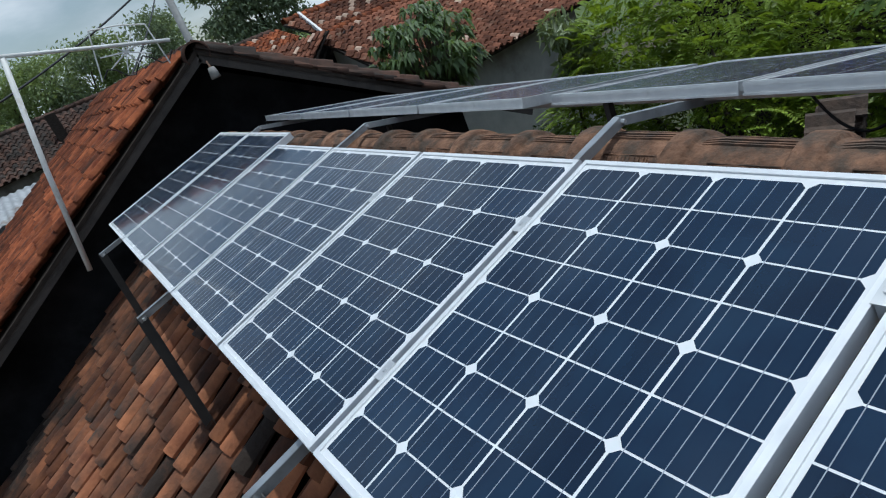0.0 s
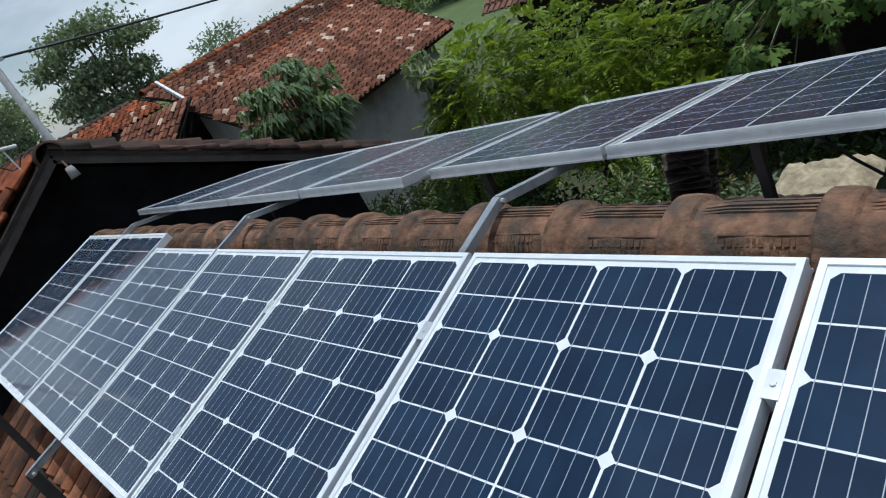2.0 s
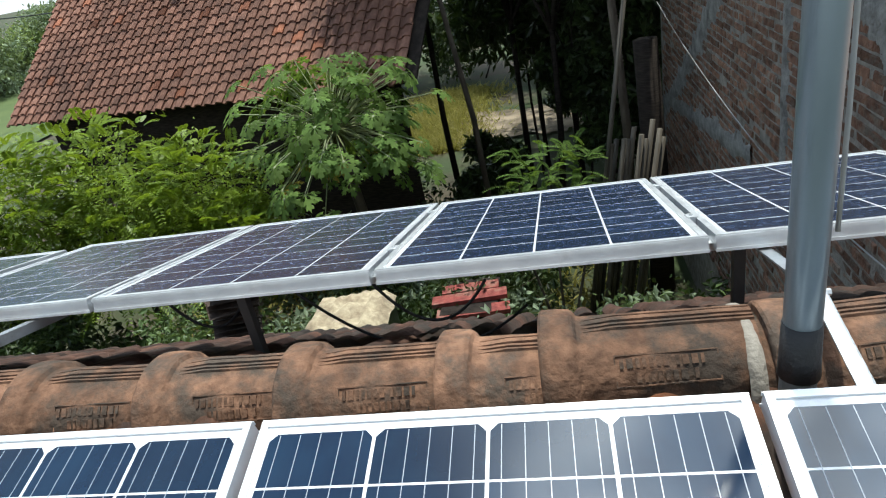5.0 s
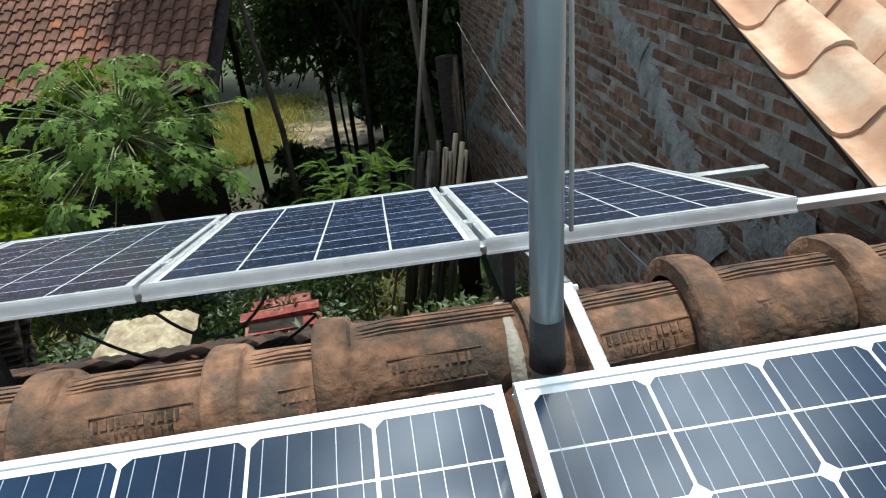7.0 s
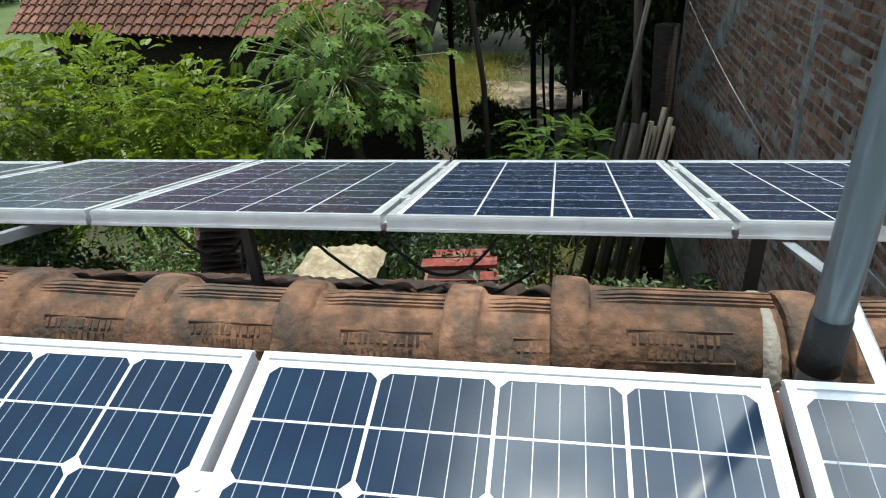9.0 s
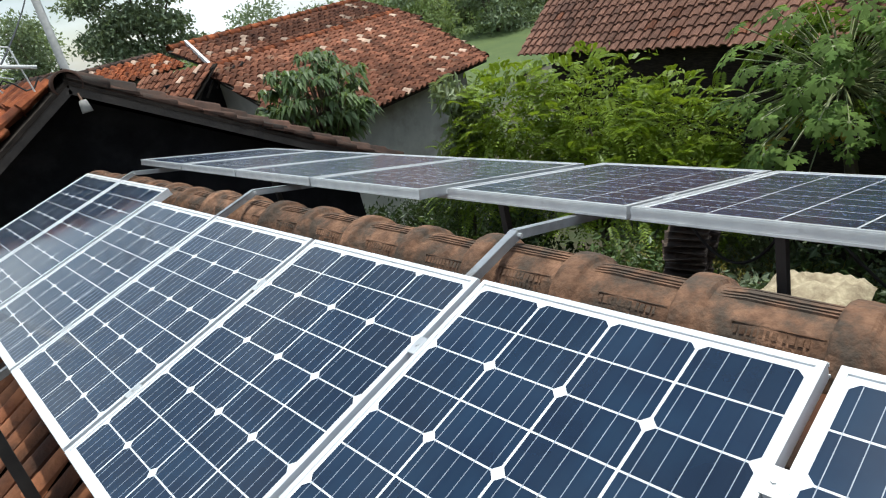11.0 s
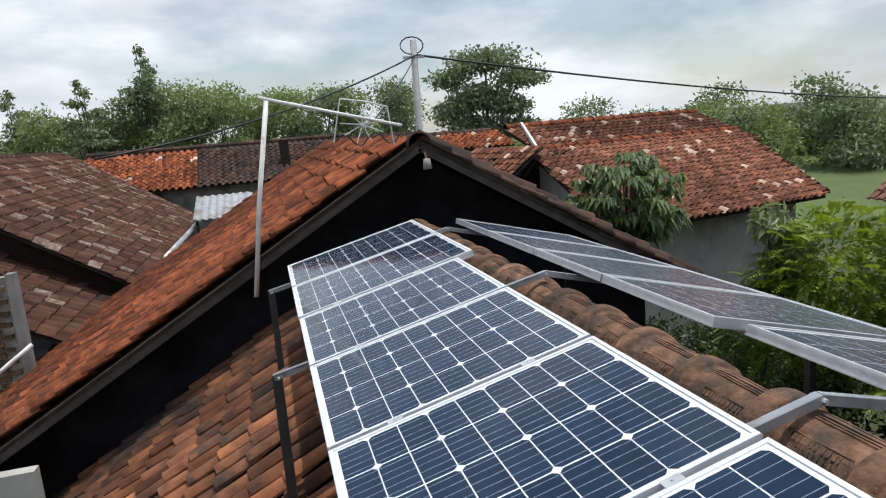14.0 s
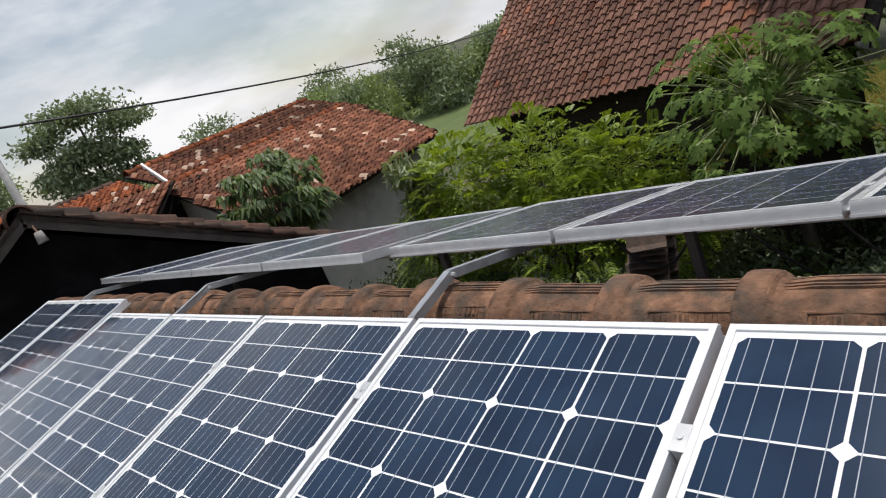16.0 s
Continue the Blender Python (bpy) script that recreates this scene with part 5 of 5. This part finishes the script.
for k in range(14):
    x = (6.9, 5.6, 4.9, 7.5, 6.6, 4.3, 3.9, 4.7, 3.6, 5.9, 4.4, 3.3, 5.4, 4.0)[k]
    y = (-4.0, -3.2, -1.2, -3.2, -1.2, -0.5, 0.6, -1.9, -3.6, -3.9, -4.3, -1.2, -2.5, -5.2)[k]
    r = (0.55, 0.45, 0.5, 0.6, 0.6, 0.5, 0.55, 0.45, 0.4, 0.5, 0.5, 0.45, 0.5, 0.45)[k]
    bl = [((x + rt.uniform(-.5, .5), y + rt.uniform(-.5, .5), 0.5 + rt.random() * 0.7), (r, r, r * 0.8)) for j in range(4)]
    tree("garden_shrub", "low leafy green shrub in the garden", (x, y, 0), bl, 1700, 0.09, (M["leaf_shade_dark"], M["leaf_far_dark"], M["leaf_mango"])[k % 3], 430 + k, 0.03, shell=0.35, group="garden shrubs")

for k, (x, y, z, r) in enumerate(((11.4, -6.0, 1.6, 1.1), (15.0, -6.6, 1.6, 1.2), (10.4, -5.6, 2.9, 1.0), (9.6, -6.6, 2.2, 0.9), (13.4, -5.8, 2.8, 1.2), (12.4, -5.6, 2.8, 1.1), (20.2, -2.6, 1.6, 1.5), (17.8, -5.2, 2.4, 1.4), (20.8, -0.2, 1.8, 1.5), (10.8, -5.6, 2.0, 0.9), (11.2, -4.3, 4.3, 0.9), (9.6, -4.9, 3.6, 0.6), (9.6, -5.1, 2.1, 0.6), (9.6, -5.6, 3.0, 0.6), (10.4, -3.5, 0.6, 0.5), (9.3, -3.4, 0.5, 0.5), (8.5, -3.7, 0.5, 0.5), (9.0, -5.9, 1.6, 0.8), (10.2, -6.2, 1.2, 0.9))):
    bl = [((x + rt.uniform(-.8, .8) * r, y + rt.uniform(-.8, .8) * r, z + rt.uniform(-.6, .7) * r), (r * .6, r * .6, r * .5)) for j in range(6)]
    tree("shade_tree", "dense dark green garden tree", (x, y, 0), bl, 5000, 0.16, M["leaf_shade_dark"], 140 + k, 0.028, shell=0.2, group="garden trees", wood="timber_dark")

# fill-in shrubs whose dark leaves stand in for shade below the roof
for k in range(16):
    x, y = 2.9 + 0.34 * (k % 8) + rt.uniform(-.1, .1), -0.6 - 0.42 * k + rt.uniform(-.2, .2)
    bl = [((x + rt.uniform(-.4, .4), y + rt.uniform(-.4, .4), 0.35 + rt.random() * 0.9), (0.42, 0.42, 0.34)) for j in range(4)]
    tree("garden_shrub", "dark leafy shrub in the shade below the roof", (x, y, 0), bl, 1800, 0.08, (M["leaf_shade_dark"], M["leaf_mango"])[k % 4 == 0], 480 + k, 0.025, shell=0.3, group="garden shrubs")

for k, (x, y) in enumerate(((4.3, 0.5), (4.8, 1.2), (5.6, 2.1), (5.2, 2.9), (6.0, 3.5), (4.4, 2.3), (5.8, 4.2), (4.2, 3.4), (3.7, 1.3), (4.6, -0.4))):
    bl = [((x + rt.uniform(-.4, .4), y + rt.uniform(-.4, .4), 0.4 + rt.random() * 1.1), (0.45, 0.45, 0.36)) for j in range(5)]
    tree("garden_shrub", "dark leafy shrub in the shade below the roof", (x, y, 0), bl, 2200, 0.085, (M["leaf_shade_dark"], M["leaf_mango"])[k % 4 == 1], 520 + k, 0.025, shell=0.25, group="garden shrubs")

tree("pale_shrub", "slender shrub with pale drooping leaves", (4.5, 1.9, 0), [((4.62, 1.75, 3.25), (0.24, 0.24, 0.24)), ((4.80, 1.6, 2.95), (0.28, 0.26, 0.28)), ((4.65, 1.7, 2.6), (0.26, 0.26, 0.3))], 700, 0.17, M["leaf_pale"], 455, 0.03, droop=0.8, aspect=3.5, shell=0.4)

# crown placed unseen above the view, so that it shades the roof's right end
tree("shade_tree", "tall dark garden tree beside the red roof", (8.3, -3.55, 0), [((8.0, -3.0, 5.9), (0.9, 0.9, 0.45)), ((8.9, -3.5, 6.2), (0.9, 0.8, 0.45)), ((8.3, -2.4, 6.1), (0.8, 0.7, 0.4)), ((7.6, -3.7, 5.7), (0.6, 0.6, 0.4))], 5600, 0.15, M["leaf_shade_dark"], 456, 0.05, shell=0.2, group="garden trees")
# added tree with its crown out of view, there to shade the timber post
tree("shade_tree", "unseen garden tree added to shade the bamboo corner", (7.6, -5.5, 0), [((6.9, -5.2, 5.3), (0.7, 0.6, 0.35)), ((7.5, -5.6, 5.6), (0.7, 0.6, 0.4)), ((6.3, -5.0, 5.5), (0.5, 0.5, 0.3))], 3200, 0.14, M["leaf_shade_dark"], 457, 0.07, shell=0.2, group="garden trees")

# broad far trees
far = [((7.5, 19.2, 7.0), (1.5, 1.3, 0.5)), ((6.2, 19.6, 6.45), (0.9, 0.9, 0.4)), ((8.7, 18.8, 6.3), (1.1, 1.0, 0.42)), ((7.2, 19.2, 5.7), (1.3, 1.0, 0.55)), ((6.2, 19.4, 5.2), (1.0, 0.9, 0.5)), ((8.2, 18.9, 5.3), (0.9, 0.9, 0.45)), ((7.0, 19.2, 4.6), (1.4, 0.9, 0.5)), ((8.6, 18.9, 4.5), (0.9, 0.8, 0.45))]
tree("rain_tree", "spreading tree with layered crown in hazed grey green", (7.3, 19.2, 0), far, 14000, 0.17, M["leaf_far_dark"], 150, 0.16, shell=0.1)
for k in range(34):
    x = -19 + k * 0.72 + rt.uniform(-.4, .4)
    y = 23.5 + rt.uniform(-1.5, 2.5) - 0.02 * abs(x)
    top = 6.25 + rt.uniform(-0.55, 0.45) + (0.65 if -6.3 < x < 1.8 else 0.0)
    bl = [((x + rt.uniform(-.9, .9), y + rt.uniform(-.6, .6), top - 0.5 - 0.75 * j * rt.uniform(.7, 1.2)), (rt.uniform(.7, 1.15), rt.uniform(.7, 1.0), rt.uniform(.5, .75))) for j in range(6)]
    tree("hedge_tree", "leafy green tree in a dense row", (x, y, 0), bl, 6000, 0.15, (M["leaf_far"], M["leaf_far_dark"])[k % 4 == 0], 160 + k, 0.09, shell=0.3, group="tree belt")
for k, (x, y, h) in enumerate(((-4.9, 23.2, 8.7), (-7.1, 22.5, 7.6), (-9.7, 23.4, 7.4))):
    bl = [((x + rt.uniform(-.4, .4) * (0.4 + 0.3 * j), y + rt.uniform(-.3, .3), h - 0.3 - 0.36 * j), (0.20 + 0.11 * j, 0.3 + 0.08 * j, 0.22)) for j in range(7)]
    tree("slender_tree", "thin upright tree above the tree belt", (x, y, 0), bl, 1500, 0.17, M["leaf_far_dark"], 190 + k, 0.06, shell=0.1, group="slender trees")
for k in range(64):
    a = radians(24 + 66 * k / 63.0)
    r = 46 + rt.uniform(-4, 8)
    x, y = -0.8 + math.sin(a) * r, -4.5 + math.cos(a) * r
    top = 4.35 + rt.uniform(0, 0.65) + (1.2 if k % 9 == 4 else 0)
    bl = [((x + rt.uniform(-1.5, 1.5), y + rt.uniform(-1.5, 1.5), top - 0.8 - 1.1 * j), (rt.uniform(1.5, 2.4), 1.4, rt.uniform(.7, 1.1))) for j in range(5)]
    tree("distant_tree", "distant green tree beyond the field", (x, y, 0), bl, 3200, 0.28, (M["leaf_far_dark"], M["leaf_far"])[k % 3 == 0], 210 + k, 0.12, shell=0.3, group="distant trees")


# ---- small things in the garden ----
def build_garden():
    p = thing("tile_stack", "leaning stack of old roof tiles on edge", "tile stack")
    rng = np.random.default_rng(90)
    sl = mesh_of("tile", tile_data(0.20, 0.24, 0.018, 5)[0], tile_data(0.20, 0.24, 0.018, 5)[1], M["coral"])
    for k in range(44):
        z = 1.55 + 0.025 * k
        piece("tile", sl, p, pose(3.18 + 0.16 * (k % 2) + rng.normal(0, 0.012) + 0.05 * (z - 2), -2.12 - 0.20 * (z - 2.0) + rng.normal(0, 0.012), z, 8, rng.normal(0, 4), 25 + rng.normal(0, 6)))
    piece("post", Shape().box(3.15, 3.5, -2.25, -1.95, 0, 1.6).mesh("post", M["coral"]), p)
    s = thing("straw_mat", "pale straw coloured sheet draped over a heap", "sheet")
    v, f = [], []
    for j in range(13):
        for i in range(17):
            a, b = i / 16, j / 12
            x, y = 3.72 + 0.66 * b, -2.24 - 0.76 * a
            z = 1.66 + 0.012 * math.sin(a * 44) + 0.05 * math.sin(math.pi * min(1, b * 0.8 + 0.1)) * (1 - 0.55 * abs(2 * a - 0.9) ** 2) + 0.05 * noise.noise((x * 7, y * 7, 0))
            v.append((x, y, z - 0.35 * max(0, abs(2 * a - 1) - 0.8)))
    f = [(j * 17 + i, j * 17 + i + 1, (j + 1) * 17 + i + 1, (j + 1) * 17 + i) for j in range(12) for i in range(16)]
    piece("sheet", mesh_of("sheet", v, f, M["sack"], True), s)
    piece("plinth", Shape().box(3.8, 4.35, -2.98, -2.4, 0.0, 1.6).mesh("plinth", M["earth"]), s)
    b = thing("plank_pile", "pile of faded red painted planks", "planks")
    for x, z, y0, y1, tilt in ((4.45, 1.30, -3.32, -4.02, 0.01), (4.63, 1.345, -3.26, -3.99, 0.02), (4.81, 1.35, -3.34, -3.90, 0.0)):
        piece("plank", Shape().beam((x, y0, z), (x + 0.05, y1, z + tilt), 0.15, 0.045).mesh("plank", M["red_paint"]), b)
    piece("base", Shape().box(4.42, 5.05, -3.9, -3.35, 0, 1.33).mesh("base", M["timber_dark"]), b, label="dark timber trestle")
    for k in range(11):
        q = thing("bamboo_pole", "dry grey bamboo pole leaning in the corner", "pole", group="bamboo poles")
        x, y = 5.72 + 0.06 * (k % 3) + rng.normal(0, 0.02), -4.74 - 0.055 * k
        hgt = 2.36 + rng.normal(0, 0.07) if k else 4.3
        top = (x + rng.normal(0, 0.02), y - 0.17 * hgt + 0.04, hgt)
        r = 0.030 if k else 0.026
        piece("cane", Shape().tube([(x, y, 0), tuple(Vector((x, y, 0)).lerp(Vector(top), 0.5)), top], r, 9, r * 0.9).mesh("cane", M["bamboo"], True), q)
    w = new("old_timber_post", Shape().tube([(6.7, -5.74, 0), (6.70, -5.70, 1.6), (6.71, -5.64, 3.12)], 0.15, 11, 0.13).mesh("old_timber_post", M["timber_dark"], True))
    tagged(w, "thick dark old timber post beside the brick wall", "post")
    v = []
    for j in range(15):
        for i in range(23):
            x, y = 13.6 + 0.16 * j + 0.5 * noise.noise((i * 0.4, j * 0.4, 2.0)), -1.8 - 0.16 * i
            v.append((x, y, noise.noise((x * 0.15, y * 0.15, 3.0)) * 0.10 + 0.05))
    path = new("path", mesh_of("path", v, [(j * 23 + i, j * 23 + i + 1, (j + 1) * 23 + i + 1, (j + 1) * 23 + i) for j in range(14) for i in range(22)], M["dry_path"], True))
    tagged(path, "pale trodden earth path in the clearing", "path", kind="structure")
    v, f = [], []
    rg = np.random.default_rng(95)
    for k in range(13000):
        if k < 9000:
            x, y = 13.2 + 5.6 * rg.random(), -1.75 + rg.normal(0, 0.6)
        else:
            x, y = 2.9 + 4.6 * rg.random(), -5.6 + 6.6 * rg.random()
        h, an = 0.08 + 0.2 * rg.random(), rg.random() * 6.28
        n = len(v)
        dx, dy = math.cos(an) * 0.022, math.sin(an) * 0.022
        lx, ly = rg.normal(0, 0.2), rg.normal(0, 0.2)
        v += [(x - dx, y - dy, 0), (x + dx, y + dy, 0), (x + lx, y + ly, h)]
        f.append((n, n + 1, n + 2))
    tagged(new("dry_grass", mesh_of("dry_grass", v, f, M["grass"])), "sunlit yellow green grass in a clearing", "grass", kind="stuff")


build_garden()


# ---- wires and utility pole ----
def build_wires():
    u = thing("utility_pole", "slim grey utility pole with wires at its top", "utility pole")
    piece("shaft", Shape().tube([(2.80, 11.15, 0), (2.84, 11.15, 3.5), (2.88, 11.15, 6.75)], 0.10, 10, 0.075).mesh("shaft", M["concrete"], True), u)
    piece("crossarm", Shape().beam((2.6, 11.1, 6.35), (3.1, 11.1, 6.35), 0.05, 0.06).mesh("crossarm", M["galv"]), u)
    loop = [(2.88 + 0.28 * math.cos(a * 0.5) - 0.05, 11.12, 6.62 + 0.20 * math.sin(a * 0.5)) for a in range(14)]
    piece("wire_loop", Shape().tube(loop, 0.016, 5).mesh("wire_loop", M["cable"]), u)
    top = (2.9, 11.1, 6.4)
    for label, a, b, drop, r in (("long black overhead cable", top, (51.0, 25.5, 4.0), 0.9, 0.028), ("black overhead cable to the houses", top, (-3.4, 6.9, 4.6), 0.25, 0.02), ("thin black service wire on the pole", top, (0.36, 4.0, 4.62), 0.1, 0.012)):
        c = new("overhead_cable", Shape().tube(sag(a, b, drop, 20), r, 5).mesh("overhead_cable", M["cable"], True))
        tagged(c, label, "cable", "overhead cables")
    for label, pts in (("thin pale wire slung down the brick wall", sag((8.15, -6.00, 3.26), (4.10, -6.05, 2.73), 0.06)), ("thin pale wire slung down the brick wall", sag((4.10, -6.05, 2.73), (2.06, -6.05, 2.82), 0.03)),
                       ("loose black panel lead", sag((0.56, -3.95, 3.93), (0.7, -4.5, 3.72), 0.16)),
                       ("loose black panel lead", sag((0.56, -4.15, 3.93), (0.6, -4.42, 3.86), 0.12)),
                       ("loose black panel lead", sag((0.6, -3.6, 3.9), (0.62, -3.82, 3.88), 0.1))):
        thin = "pale" in label
        c = new("wire", Shape().tube(pts, 0.004 if not thin else 0.0048, 5).mesh("wire", M["corrugated"] if thin else M["cable"], True))
        tagged(c, label, "cable", "loose wires")


build_wires()
